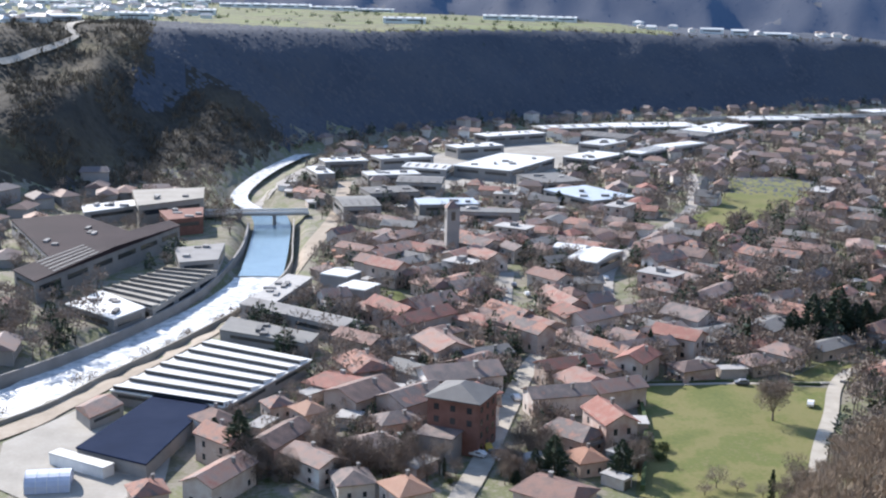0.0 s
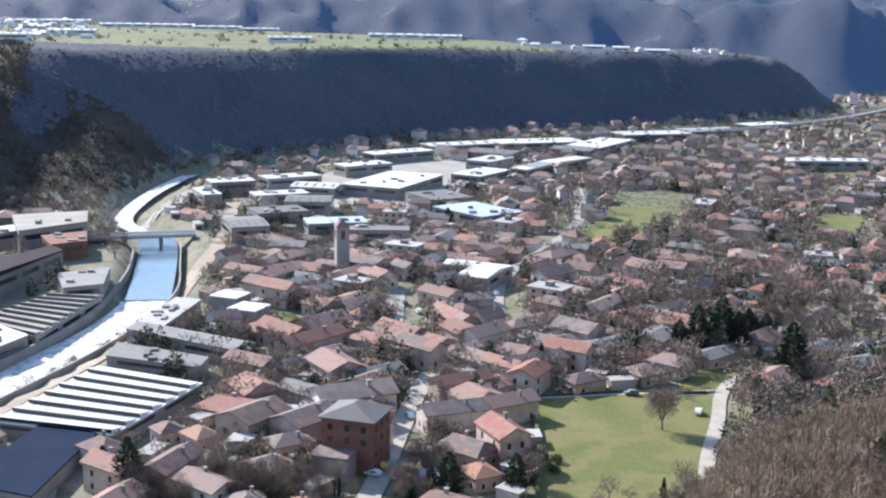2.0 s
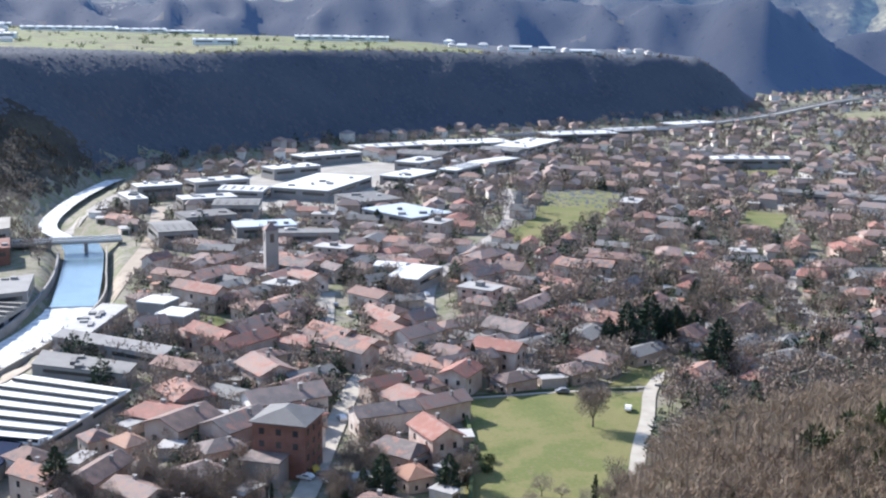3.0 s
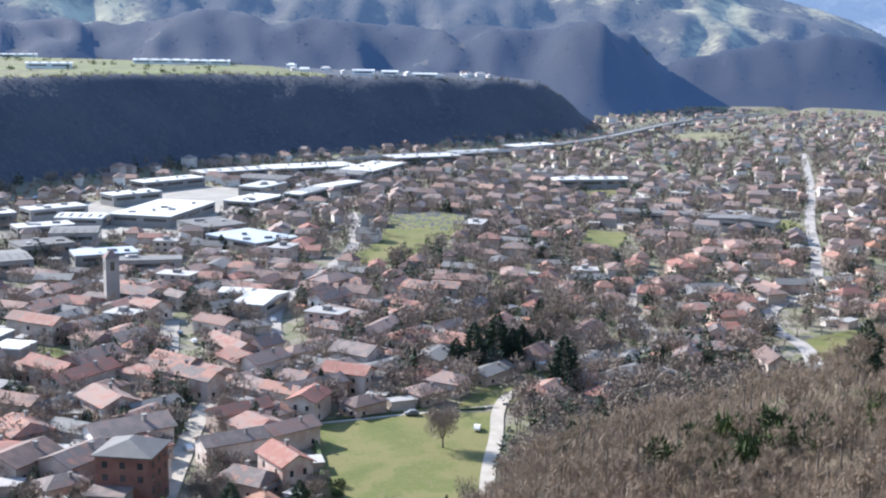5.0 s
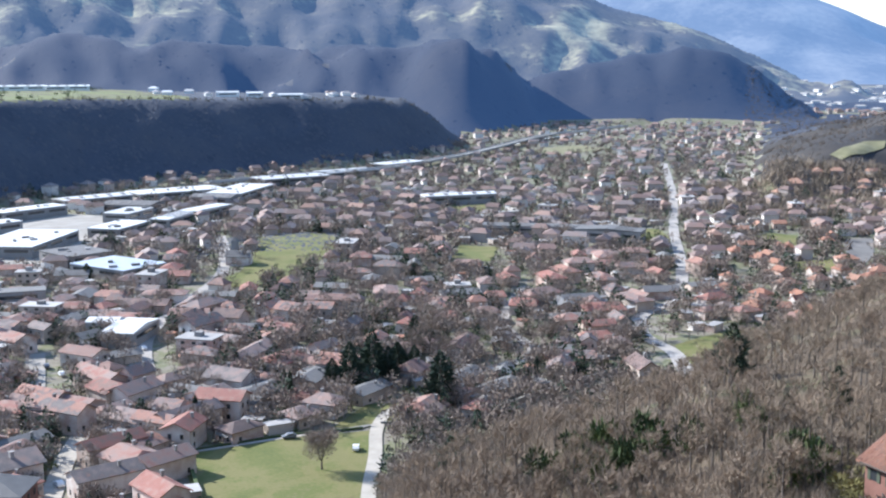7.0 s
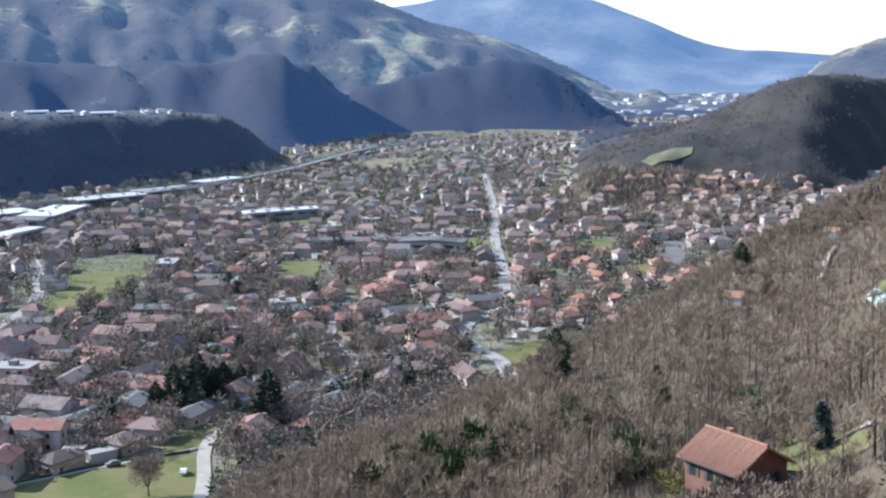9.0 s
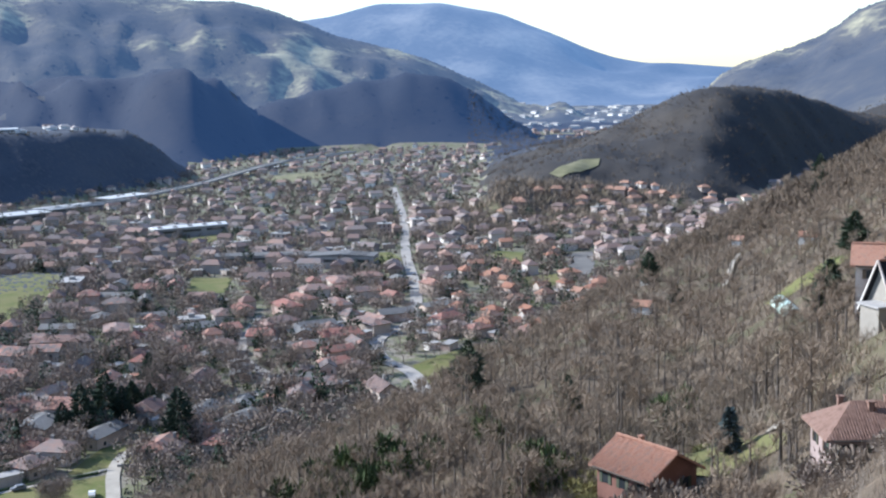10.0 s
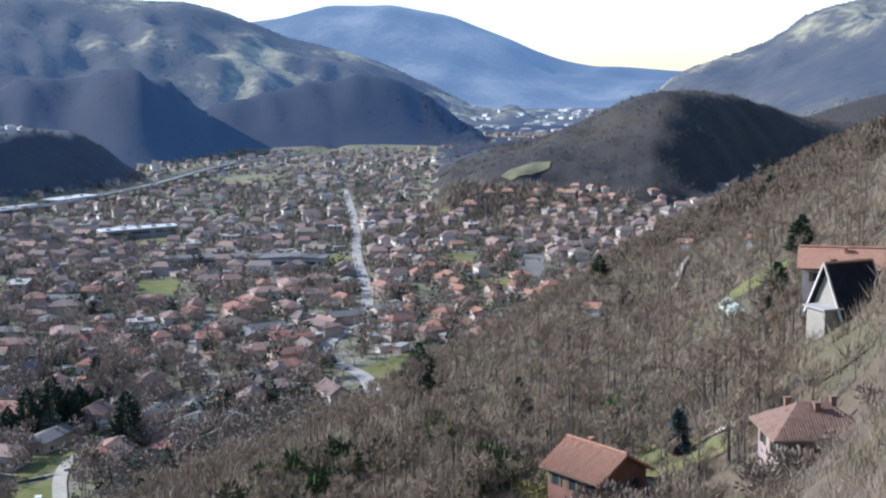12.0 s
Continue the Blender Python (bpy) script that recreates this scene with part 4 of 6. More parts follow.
def own_house(kinds, n, x, y, ang, w=1.0, l=1.0, h=1.0):
    """A house that stands where it is known to stand."""
    kinds[n].put(x, y, ang, (w, l, h))
    SPOTS.append((x, y, 6.5))


# the terrace above the meadow and its neighbours
own_house(near_models, 5, 32.1, 311.2, -74, 1.0, 0.95)
own_house(near_models, 5, 47.6, 316.9, -64, 1.0, 0.85)
own_house(near_models, 3, 57.1, 341.1, -33)
own_house(near_models, 0, -14.9, 276.2, -54, 0.95, 1.0, 0.9)
own_house(near_models, 2, -17.8, 255.3, 17, 0.85, 0.85, 0.9)
own_house(orange_models, 0, -6.2, 250.3, 31, 0.85, 0.85)
own_house(orange_models, 0, -32, 300, 37, 0.85, 0.85, 0.9)
own_house(near_models, 2, -40.6, 304.9, 31, 0.8, 0.8, 0.9)
own_house(near_models, 5, -36.4, 276.8, -26, 0.95, 0.95, 0.95)
own_house(near_models, 5, -46.4, 254.3, -26, 0.95, 0.95, 0.95)
own_house(near_models, 1, -6.2, 308, -44, 1.25, 1.1, 1.1)
own_house(near_models, 1, -19.6, 311.4, -41, 1.1, 1.0)
own_house(near_models, 1, 6.4, 326.3, -70, 1.1, 1.35, 1.1)
own_house(orange_models, 0, 34.7, 271.3, 22, 0.9, 0.85, 0.85)
own_house(near_models, 4, 25.8, 250.5, 54, 1.15, 1.15, 0.9)
own_house(near_models, 2, -60.5, 247.6, 26, 0.9, 0.9)
# round the little meadow
own_house(near_models, 6, 119.3, 366.7, -53, 0.9, 1.3, 0.8)
own_house(near_models, 6, 159.6, 354.6, -61, 1.0, 1.2)
own_house(near_models, 6, 154.2, 370.5, -50, 0.9, 1.0)
own_house(near_models, 2, 92.6, 348.9, -60, 1.15, 1.25, 0.9)
own_house(near_models, 0, 72.9, 341.8, -65, 0.95, 1.0, 0.9)
own_house(near_models, 6, 86.2, 378.4, -54, 1.3, 1.1)
own_house(near_models, 6, 107.2, 389.4, -41, 1.3, 1.0)
own_house(near_models, 5, 95.7, 424.6, -39, 1.0, 1.4, 0.9)


def in_town(x, y):
    a, d = math.degrees(math.atan2(x, y)), math.hypot(x, y)
    z = float(ground(x, y))
    if z > 9 or z < -2.2 or d < 262:
        return False
    if z > 3.5 and not (95 < x < 250 and 560 < y < 760):
        return False
    river_x = np.interp(y, [p[1] for p in RIVER[:15]], [p[0] for p in RIVER[:15]])
    return x > river_x + 22 if y < 800 else True


random.seed(11)
sites, ring = [], []
d = 268.0
while d < 2230:
    step = 12.5 if d < 540 else 15.5 if d < 960 else 21
    n = int(radians(70) * d / step)
    for k in range(n):
        a = radians(-19.5 + 70 * (k + random.random() * 0.8) / n)
        dd = d + random.uniform(-0.42, 0.42) * step
        ring.append((dd * math.sin(a), dd * math.cos(a), step))
    d += step * 0.88
for x, y, step in ring:
    d = math.hypot(x, y)
    if not in_town(x, y) or (x > 62 and y < 328):
        continue
    old = -36 < x < 112 and 320 < y < 560  # the dense old town
    r = step * (0.33 if old else 0.4)
    if random.random() < (0.05 if old else 0.34) or not clear(x, y, r):
        continue
    turn = 34 * math.sin(x / 90 + 1) * math.cos(y / 120) - 25
    ang = turn + random.choice((0, 90)) + random.gauss(0, 9)
    s = random.uniform(0.8, 1.1) if old else random.uniform(0.68, 1.0)
    sites.append((d, x, y, ang, (s, s * random.uniform(0.85, 1.3), random.uniform(0.75, 1.2))))
    SPOTS.append((x, y, r * 0.9))
sites.sort()
far_spots = []
for k, (d, x, y, ang, sc) in enumerate(sites):
    orange = 304 < x < 484 and y < 1.33 * x + 45 and d < 790
    if not orange and d > 360 and random.random() < 0.035 and d < 970:
        random.choice(flat_models).put(x, y, ang, sc)
    elif k < 150:
        random.choice(orange_models if orange else near_models).put(x, y, ang, sc)
    elif k < 290 or (orange and random.random() < 0.8):
        random.choice(orange_models if orange else mid_models).put(x, y, ang, sc)
    else:
        far_spots.append((x, y, ang, sc))


def crowd_of_houses(name, label, spots, m_wall, m_roof):
    """Many distant houses with walls and overhanging hip roofs, one object."""
    verts, faces, index = [], [], []
    for x, y, ang, sc in spots:
        k = 0.76 if math.hypot(x, y) > 1020 else 0.88
        w, l, h, rise = 9.5 * sc[0] * k, 13 * sc[1] * k, random.choice((4.2, 4.6, 5.0, 6.8)) * sc[2] * k, 2.3 * k
        m = pose(x, y, float(ground(x, y)), 0, 0, ang)
        b, o = len(verts), 0.8
        inset = random.choice((0.05, 0.3, 0.45)) * w
        for p in ((-w / 2, -l / 2, -3), (w / 2, -l / 2, -3), (w / 2, l / 2, -3), (-w / 2, l / 2, -3), (-w / 2, -l / 2, h), (w / 2, -l / 2, h), (w / 2, l / 2, h), (-w / 2, l / 2, h),
                  (-w / 2 - o, -l / 2 - o, h - 0.3), (w / 2 + o, -l / 2 - o, h - 0.3), (w / 2 + o, l / 2 + o, h - 0.3), (-w / 2 - o, l / 2 + o, h - 0.3), (0, -l / 2 + inset, h + rise), (0, l / 2 - inset, h + rise)):
            verts.append(m @ Vector(p))
        for f, k in (((0, 1, 5, 4), 0), ((1, 2, 6, 5), 0), ((2, 3, 7, 6), 0), ((3, 0, 4, 7), 0), ((9, 10, 13, 12), 1), ((11, 8, 12, 13), 1), ((8, 9, 12), 1), ((10, 11, 13), 1), ((8, 11, 10, 9), 1)):
            faces.append([b + i for i in f])
            index.append(k)
    return tagged(link_mesh(name, verts, faces, [m_wall, m_roof], index), label, "houses", kind="stuff")


M_WALL_FAR = mat("far_plaster", [(0.3, 0.265, 0.24), (0.45, 0.395, 0.36), (0.38, 0.27, 0.225), (0.62, 0.575, 0.53), (0.78, 0.75, 0.71)], 0.02, 0.9, island=True, by_object=0.75, bump=0)
M_ROOF_FAR = mat("far_roof_tiles", [(0.12, 0.088, 0.08), (0.19, 0.13, 0.11), (0.18, 0.155, 0.148), (0.26, 0.17, 0.14), (0.215, 0.19, 0.182), (0.32, 0.2, 0.15), (0.145, 0.13, 0.13)], 0.02, 0.75, island=True, by_object=0.7, bump=0)
crowd_of_houses("distant_houses", "crowd of distant houses with brown and grey roofs", far_spots, M_WALL_FAR, M_ROOF_FAR)
for mdl in near_models + orange_models + mid_models + flat_models:
    mdl.finish()

# ------------------------------------------------------------------ buildings on the plateau, by the river and far up the valley
PLATEAU_HALLS = ((-17.6, 1470, 60, 16, -18), (-16.2, 1225, 33, 12, -16), (-18.1, 920, 22, 10, -18), (-16.6, 960, 26, 10, -14), (-12.6, 1640, 60, 16, -12), (-11.4, 1700, 66, 16, -11), (-11.1, 1230, 44, 14, -11), (-13.6, 1040, 30, 12, -12), (-8.9, 1570, 57, 14, -9), (-6.9, 1605, 58, 14, -7), (-4.9, 1590, 60, 14, -5), (-3.0, 1580, 46, 14, -2), (-1.7, 1180, 40, 10, -1), (3.0, 1365, 56, 16, 3), (5.1, 1390, 46, 16, 5), (12.0, 1290, 23, 10, 12), (13.2, 1280, 17, 10, 13), (14.8, 1300, 26, 10, 15))
for a, d, w, l, ang in PLATEAU_HALLS:
    make_shed("industrial_hall", rect(d * math.sin(radians(a)), d * math.cos(radians(a)), w, l * 1.4, -ang), 5, M_METAL, "long white industrial hall on the plateau", wall=M_WHITE, gable=1.0)
random.seed(8)
rim_spots = []
for _ in range(230):
    a, d = random.uniform(-22, -10.5), random.uniform(880, 1750)
    x, y = d * math.sin(radians(a)), d * math.cos(radians(a))
    if float(ground(x, y)) > 60 and abs(float(ground(x * 1.02, y * 1.02)) - float(ground(x, y))) < 3:
        if d > 1075 or a < -16.5:
            rim_spots.append((x, y, random.uniform(0, 180), (0.8, 1.0, 0.9)))
for _ in range(11):
    a, d = random.uniform(7.3, 18), random.uniform(1290, 1400)
    rim_spots.append((d * math.sin(radians(a)), d * math.cos(radians(a)), random.uniform(0, 180), (0.9, 1.0, 0.8)))
crowd_of_houses("plateau_houses", "pale houses scattered over the plateau", rim_spots, M_WHITE, mat("pale_far_roofs", [(0.2, 0.15, 0.13), (0.5, 0.47, 0.44), (0.68, 0.66, 0.63), (0.3, 0.24, 0.21), (0.72, 0.71, 0.69)], 0.02, 0.6, island=True, by_object=0.8, bump=0))
valley_spots = []
for _ in range(110):
    a, d = random.uniform(36.4, 45), random.uniform(2230, 3500)
    x, y = d * math.sin(radians(a)), d * math.cos(radians(a))
    if float(ground(x, y)) < 22:
        valley_spots.append((x, y, random.uniform(0, 180), (1.5, 2.0, 0.9)))
crowd_of_houses("valley_houses", "pale halls and houses far up the valley", valley_spots, M_WHITE, M_FLAT)
foot_spots = []
for _ in range(60):
    a, d = random.uniform(36.8, 47.3), random.uniform(850, 1060)
    x, y = d * math.sin(radians(a)), d * math.cos(radians(a))
    if 3.5 < float(ground(x, y)) < 14:
        foot_spots.append((x, y, random.uniform(0, 180), (0.8, 0.8, 0.8)))
crowd_of_houses("hill_foot_houses", "houses at the foot of the round hill", foot_spots, M_WALL_FAR, M_ROOF_NEW)

random.seed(9)
bank_spots = []
for _ in range(260):
    x, y = random.uniform(-235, -90), random.uniform(275, 640)
    river_x = np.interp(y, [p[1] for p in RIVER[:15]], [p[0] for p in RIVER[:15]])
    if x < river_x - 24 and float(ground(x, y)) < 6 and clear(x, y, 7):
        bank_spots.append((x, y, random.uniform(0, 180), (1.1, 1.2, 1.0)))
        SPOTS.append((x, y, 6))
crowd_of_houses("bank_houses", "workshops and houses between the factories", bank_spots, M_CONC, M_ROOF_FAR)


def make_bridge():
    e = new("bridge")
    e.matrix_basis = pose(-85, 575, 0, 0, 0, 9)
    bm = bmesh.new()
    box(bm, -24, 24, -4, 4, 1.6, 2.6)
    part("deck", bm, M_SAND, e)
    for y in (-4.0, 3.8):
        bm = bmesh.new()
        box(bm, -24, 24, y, y + 0.2, 2.6, 3.6)
        part("parapet", bm, M_WHITE, e)
    for x in (-8, 8):
        bm = bmesh.new()
        box(bm, x - 0.8, x + 0.8, -3.5, 3.5, -5, 1.6)
        part("pier", bm, M_CONC, e)
    return tagged(e, "pale concrete road bridge over the river", "bridge")


make_bridge()


def make_church():
    e = new("church")
    x, y = 133, 611
    e.matrix_basis = pose(x, y, float(ground(x, y)), 0, 0, 60)
    part("wall", body_mesh(6.5, 12, 4.5, 2.5, "gable"), M_WALL, e)
    part("roof", roof_mesh(6.5, 12, 4.5, 2.5, 0.5, "gable"), M_ROOF_GREY, e)
    bm = bmesh.new()
    box(bm, 3.4, 6.4, 2, 5, -2, 11)
    part("tower", bm, M_CONC, e)
    bm = bmesh.new()
    base = [bm.verts.new(p) for p in ((3.1, 1.7, 11), (6.7, 1.7, 11), (6.7, 5.3, 11), (3.1, 5.3, 11))]
    tip = bm.verts.new((4.9, 3.5, 13.5))
    for i in range(4):
        bm.faces.new((base[i], base[(i + 1) % 4], tip))
    part("spire", bm, M_ROOF_GREY, e)
    return tagged(e, "small white church with grey tower on the knoll", "church")


make_church()


def make_bell_tower(x, y, ang, h):
    e = new("bell_tower")
    e.matrix_basis = pose(x, y, float(ground(x, y)), 0, 0, ang)
    bm = bmesh.new()
    box(bm, -2.6, 2.6, -2.6, 2.6, -2, h)
    part("shaft", bm, M_CONC, e)
    for k in range(4):
        bm = bmesh.new()
        box(bm, -0.8, 0.8, -2.68, -2.6, h - 5, h - 1.5)
        part("opening", bm, M_GLASS, e).matrix_basis = pose(0, 0, 0, 0, 0, 90 * k)
    bm = bmesh.new()
    base = [bm.verts.new(p) for p in ((-3, -3, h), (3, -3, h), (3, 3, h), (-3, 3, h))]
    tip = bm.verts.new((0, 0, h + 3))
    for i in range(4):
        bm.faces.new((base[i], base[(i + 1) % 4], tip))
    part("roof", bm, M_ROOF, e)
    return tagged(e, "square grey bell tower among old roofs", "tower")


make_bell_tower(5.4, 497.7, 10, 20)


# ------------------------------------------------------------------ houses on the near hillside
patch("meadow", [(119.5, 119.5), (111.8, 110.9), (110.4, 104.5), (112.7, 102), (113.4, 97.4), (116.2, 98), (121, 107), (125.2, 116.5), (124.8, 122.7)], M_LAWN, "small terraced lawn beside a hillside house", step=2.0)
patch("meadow", [(121.4, 90.1), (126.4, 97), (133.9, 103.4), (142.9, 108), (142.7, 101.2), (134.4, 92.2), (129.1, 87.5), (123.4, 84.9)], M_OLIVE, "dry grass on the hillside", step=3.0)
patch("meadow", [(209.6, 181.4), (219.9, 194.2), (239.3, 191.5), (231.5, 178.2)], M_GRASS, "sunny strip of grass on the hillside", step=3.0)
patch("meadow", [(658.9, 817.5), (682.1, 827), (712.6, 840.6), (728.4, 832.3), (715.4, 819.7), (685.4, 808.6), (659.9, 803.8)], M_PALEGRASS, "pale green clearing on the round hill", step=5.0, lift=0.9)
patch("meadow", [(588.3, 813.6), (567, 762.2), (560.1, 742.4), (542.1, 735.9), (544.8, 753.7)], M_PALEGRASS, "pale dry field at the foot of the round hill", step=5.0, lift=0.6)


def detail_windows(e, w, l, z, sides):
    for ang, n in sides:
        span = l if ang in (90, -90) else w
        for k in range(n):
            o = (k + 0.5) / n * span - span / 2
            x, y = {90: (w / 2, o), -90: (-w / 2, o), 0: (o, -l / 2), 180: (o, l / 2)}[ang]
            window_part(e, x, y, z, ang, 1.0, 1.3, True)


def roof_ribs(e, w, l, h, rise, over, kind, m):
    """Rounded tile rows running down both slopes of a roof."""
    a, b = w / 2 + over, l / 2 + over
    drop = rise * over / (w / 2)
    inset = {"gable": 0.001, "hip": min(w / 2, l / 2 * 0.85)}[kind]
    fall = (rise + drop) / a
    n = int(2 * b / 0.3)
    for k in range(n):
        y = -b + (k + 0.5) * 2 * b / n
        reach = min(1.0, (b - abs(y)) / inset) * a
        for s in (-1, 1):
            bm = bmesh.new()
            p = Vector((s * (a - reach), y, h - drop + 0.27 + fall * reach))
            q = Vector((s * (a + 0.05), y, h - drop + 0.27))
            if (p - q).length > 0.4:
                prism(bm, q, p, 0.055, 0.045, 5)
                part("roof_rib", bm, m, e)
            else:
                bm.free()


def hillside_house(x, y, z, ang, w, l, h, rise, kind, roof, wall, label, chimneys=1):
    e = make_house("house", w, l, h, rise, kind, roof=roof, wall=wall, windows=0, over=0.8, chimney=False, label=label)
    e.matrix_basis = pose(x, y, z, 0, 0, ang)
    detail_windows(e, w, l, h - 2.3, ((-90, 3), (90, 3), (0, 2), (180, 2)))
    for k in range(chimneys):
        bm = bmesh.new()
        cx, cy = w * (0.16 - 0.3 * (k % 2)), l * (0.25 - 0.27 * k)
        box(bm, cx - 0.28, cx + 0.28, cy - 0.28, cy + 0.28, h, h + rise + 0.35)
        box(bm, cx - 0.38, cx + 0.38, cy - 0.38, cy + 0.38, h + rise + 0.35, h + rise + 0.48)
        part("chimney", bm, roof, e)
    if chimneys != 2:
        roof_ribs(e, w, l, h, rise, 0.8, kind, roof)
    bm = bmesh.new()
    prism(bm, (0, -l / 2 - 0.7, h + rise + 0.3), (0, l / 2 + 0.7, h + rise + 0.3), 0.22, 0.22, 6)
    if kind == "gable":
        part("ridge_tiles", bm, M_TILE, e)
    else:
        bm.free()
    for s in (-1, 1):
        bm = bmesh.new()
        prism(bm, (s * (w / 2 + 0.85), -l / 2, h - 0.35), (s * (w / 2 + 0.85), l / 2, h - 0.35), 0.1, 0.1, 6)
        part("gutter", bm, M_BARK, e)
    return e


hillside_house(104.1, 110.5, 55.4, 2, 8.2, 9.0, 6.0, 2.4, "gable", M_TILE, M_BRICK, "hillside house with sunlit brick-red tiled gable roof")
hillside_house(105.4, 79.5, 70.2, 55, 7.6, 9, 3.0, 2.3, "hip", M_TILE_BROWN, M_PINK, "pink hillside house with brown-red hipped roof and chimneys", 3)


def make_chalet():
    """A house with a very steep dark roof, cream boards along the roof's edges and a low cream wing."""
    w, l, h, rise = 7.0, 6.4, 2.0, 6.2
    e = hillside_house(148.5, 106.5, 74.6, 73, w, l, h, rise, "gable", M_SLATE, M_SAND, "chalet with very steep dark roof and cream edge boards")
    a, b, drop = w / 2 + 0.8, l / 2 + 0.85, rise * 0.8 / (w / 2)
    for side in (-1, 1):
        for end in (-1, 1):
            bm = bmesh.new()
            prism(bm, (0, end * b, h + rise + 0.3), (side * a, end * b, h - drop + 0.3), 0.17, 0.17, 4)
            part("bargeboard", bm, M_WALL, e, "cream painted edge board")
    bm = bmesh.new()
    box(bm, -w / 2 + 0.4, w / 2 - 2.5, l / 2, l / 2 + 2.8, -3, 2.4)
    part("wing", bm, M_SAND, e, "low cream rendered wing")
    bm = bmesh.new()
    box(bm, -w / 2, w / 2 - 2.1, l / 2 + 0.02, l / 2 + 3.2, 2.4, 2.65)
    part("wing_roof", bm, M_FLAT, e)


make_chalet()
low = float(ground(160, 115.5))
hillside_house(160, 115.5, low, 36, 7, 12, max(3.0, 80.6 - low), 2.2, "gable", M_TILE, M_WALL, "hillside house with red-brown roof behind the chalet", 2)


def make_tunnel():
    """A low rounded garden tunnel of pale green film on hoops."""
    e = new("garden_tunnel")
    x, y = 194.9, 166.3
    e.matrix_basis = pose(x, y, float(ground(x, y)), 0, 0, -38)
    for k in range(3):
        bm = bmesh.new()
        y0 = -8 + 5.4 * k
        rings = [[bm.verts.new((1.9 * math.cos(t * math.pi / 8), yy, 2.0 * math.sin(t * math.pi / 8))) for t in range(9)] for yy in (y0, y0 + 5)]
        for t in range(8):
            bm.faces.new((rings[0][t], rings[1][t], rings[1][t + 1], rings[0][t + 1]))
        part("film", bm, M_FILM, e)
        bm = bmesh.new()
        for t in range(8):
            p, q = (Vector((1.95 * math.cos(s * math.pi / 8), y0, 2.05 * math.sin(s * math.pi / 8))) for s in (t, t + 1))
            prism(bm, p, q, 0.05, 0.05, 4)
        part("hoop", bm, M_WHITE, e)
    return tagged(e, "low garden tunnels covered in pale green film", "greenhouse")


M_FILM = mat("pale_green_film", [(0.5, 0.66, 0.55), (0.68, 0.78, 0.7)], 0.4, 0.4)
make_tunnel()
for x, y in ((277.9, 293.9), (231.3, 247.1), (287, 237.5), (336.4, 310.7)):
    hut = make_house("shed", 4, 5, 2.4, 1.2, "gable", roof=M_ROOF_NEW, wall=M_WHITE, windows=0, chimney=False, over=0.3, label="tiny hut with red roof among bare trees")
    hut["category"] = "shed"
    hut.matrix_basis = pose(x, y, float(ground(x, y)), 0, 0, 30)
ribbon("path", [(-258.8, 735.8), (-250.4, 772.4), (-238.3, 828.4), (-247.2, 840.4), (-251.8, 874.5), (-254.4, 909.1), (-263.4, 927.3), (-276.4, 908.9)], 5, M_PATH, "pale track zigzagging up the spur", lift=2.0, category="path", step=8)
ribbon("path", [(250.6, 235.6), (274.8, 256.6), (291.6, 270.9), (306, 281.8)], 1.4, M_PATH, "pale track climbing the wooded slope", lift=1.2, category="path", step=4)
ribbon("path", [(121.5, 106), (120.5, 102.2), (119.5, 98.7), (118.8, 95.7), (117.6, 92)], 1.6, M_PATH, "pale garden path between hillside houses", lift=0.5, category="path", step=2)


def make_viaduct():
    """A road on a low viaduct: deck, two parapets and piers."""
    e = new("viaduct")
    line = resample([(191.9, 992.6), (266.6, 1025), (348.9, 1046), (396.8, 1077), (493.8, 1167), (602.7, 1289), (696.9, 1390), (778.5, 1458), (882.7, 1531)], 14.0)
    e.location = (line[0].x, line[0].y, 0)
    deck, rails = bmesh.new(), (bmesh.new(), bmesh.new())
    rows = {"deck": [], 0: [], 1: []}
    for i, p in enumerate(line):
        way = (line[min(i + 1, len(line) - 1)] - line[max(i - 1, 0)]).normalized()
        side, o = Vector((way.y, -way.x)), p - line[0]
        z = 5.2 + float(ground(p.x, p.y)) * 0.5
        for key, bm, lo, hi, z0, z1 in (("deck", deck, -4.5, 4.5, z - 1.2, z), (0, rails[0], -4.7, -4.4, z - 0.6, z + 0.9), (1, rails[1], 4.4, 4.7, z - 0.6, z + 0.9)):
            rows[key].append([bm.verts.new((o.x + side.x * k, o.y + side.y * k, zz)) for k, zz in ((lo, z0), (hi, z0), (hi, z1), (lo, z1))])
        if i % 2 == 0:
            bp = bmesh.new()
            prism(bp, (o.x, o.y, -3), (o.x, o.y, z - 1.2), 1.3, 1.3, 8)
            part("pier", bp, M_CONC, e)
    for key, bm in (("deck", deck), (0, rails[0]), (1, rails[1])):
        for r, s in zip(rows[key], rows[key][1:]):
            for k in range(4):
                bm.faces.new((r[k], r[(k + 1) % 4], s[(k + 1) % 4], s[k]))
        bm.faces.new(rows[key][0])
        bm.faces.new(rows[key][-1])
        bmesh.ops.recalc_face_normals(bm, faces=bm.faces[:])
        part("deck" if key == "deck" else "parapet", bm, M_SAND if key == "deck" else M_FLAT, e)
    LINES.append(([tuple(p) for p in line], 6.0))
    return tagged(e, "pale concrete road viaduct at the foot of the plateau", "viaduct")


make_viaduct()


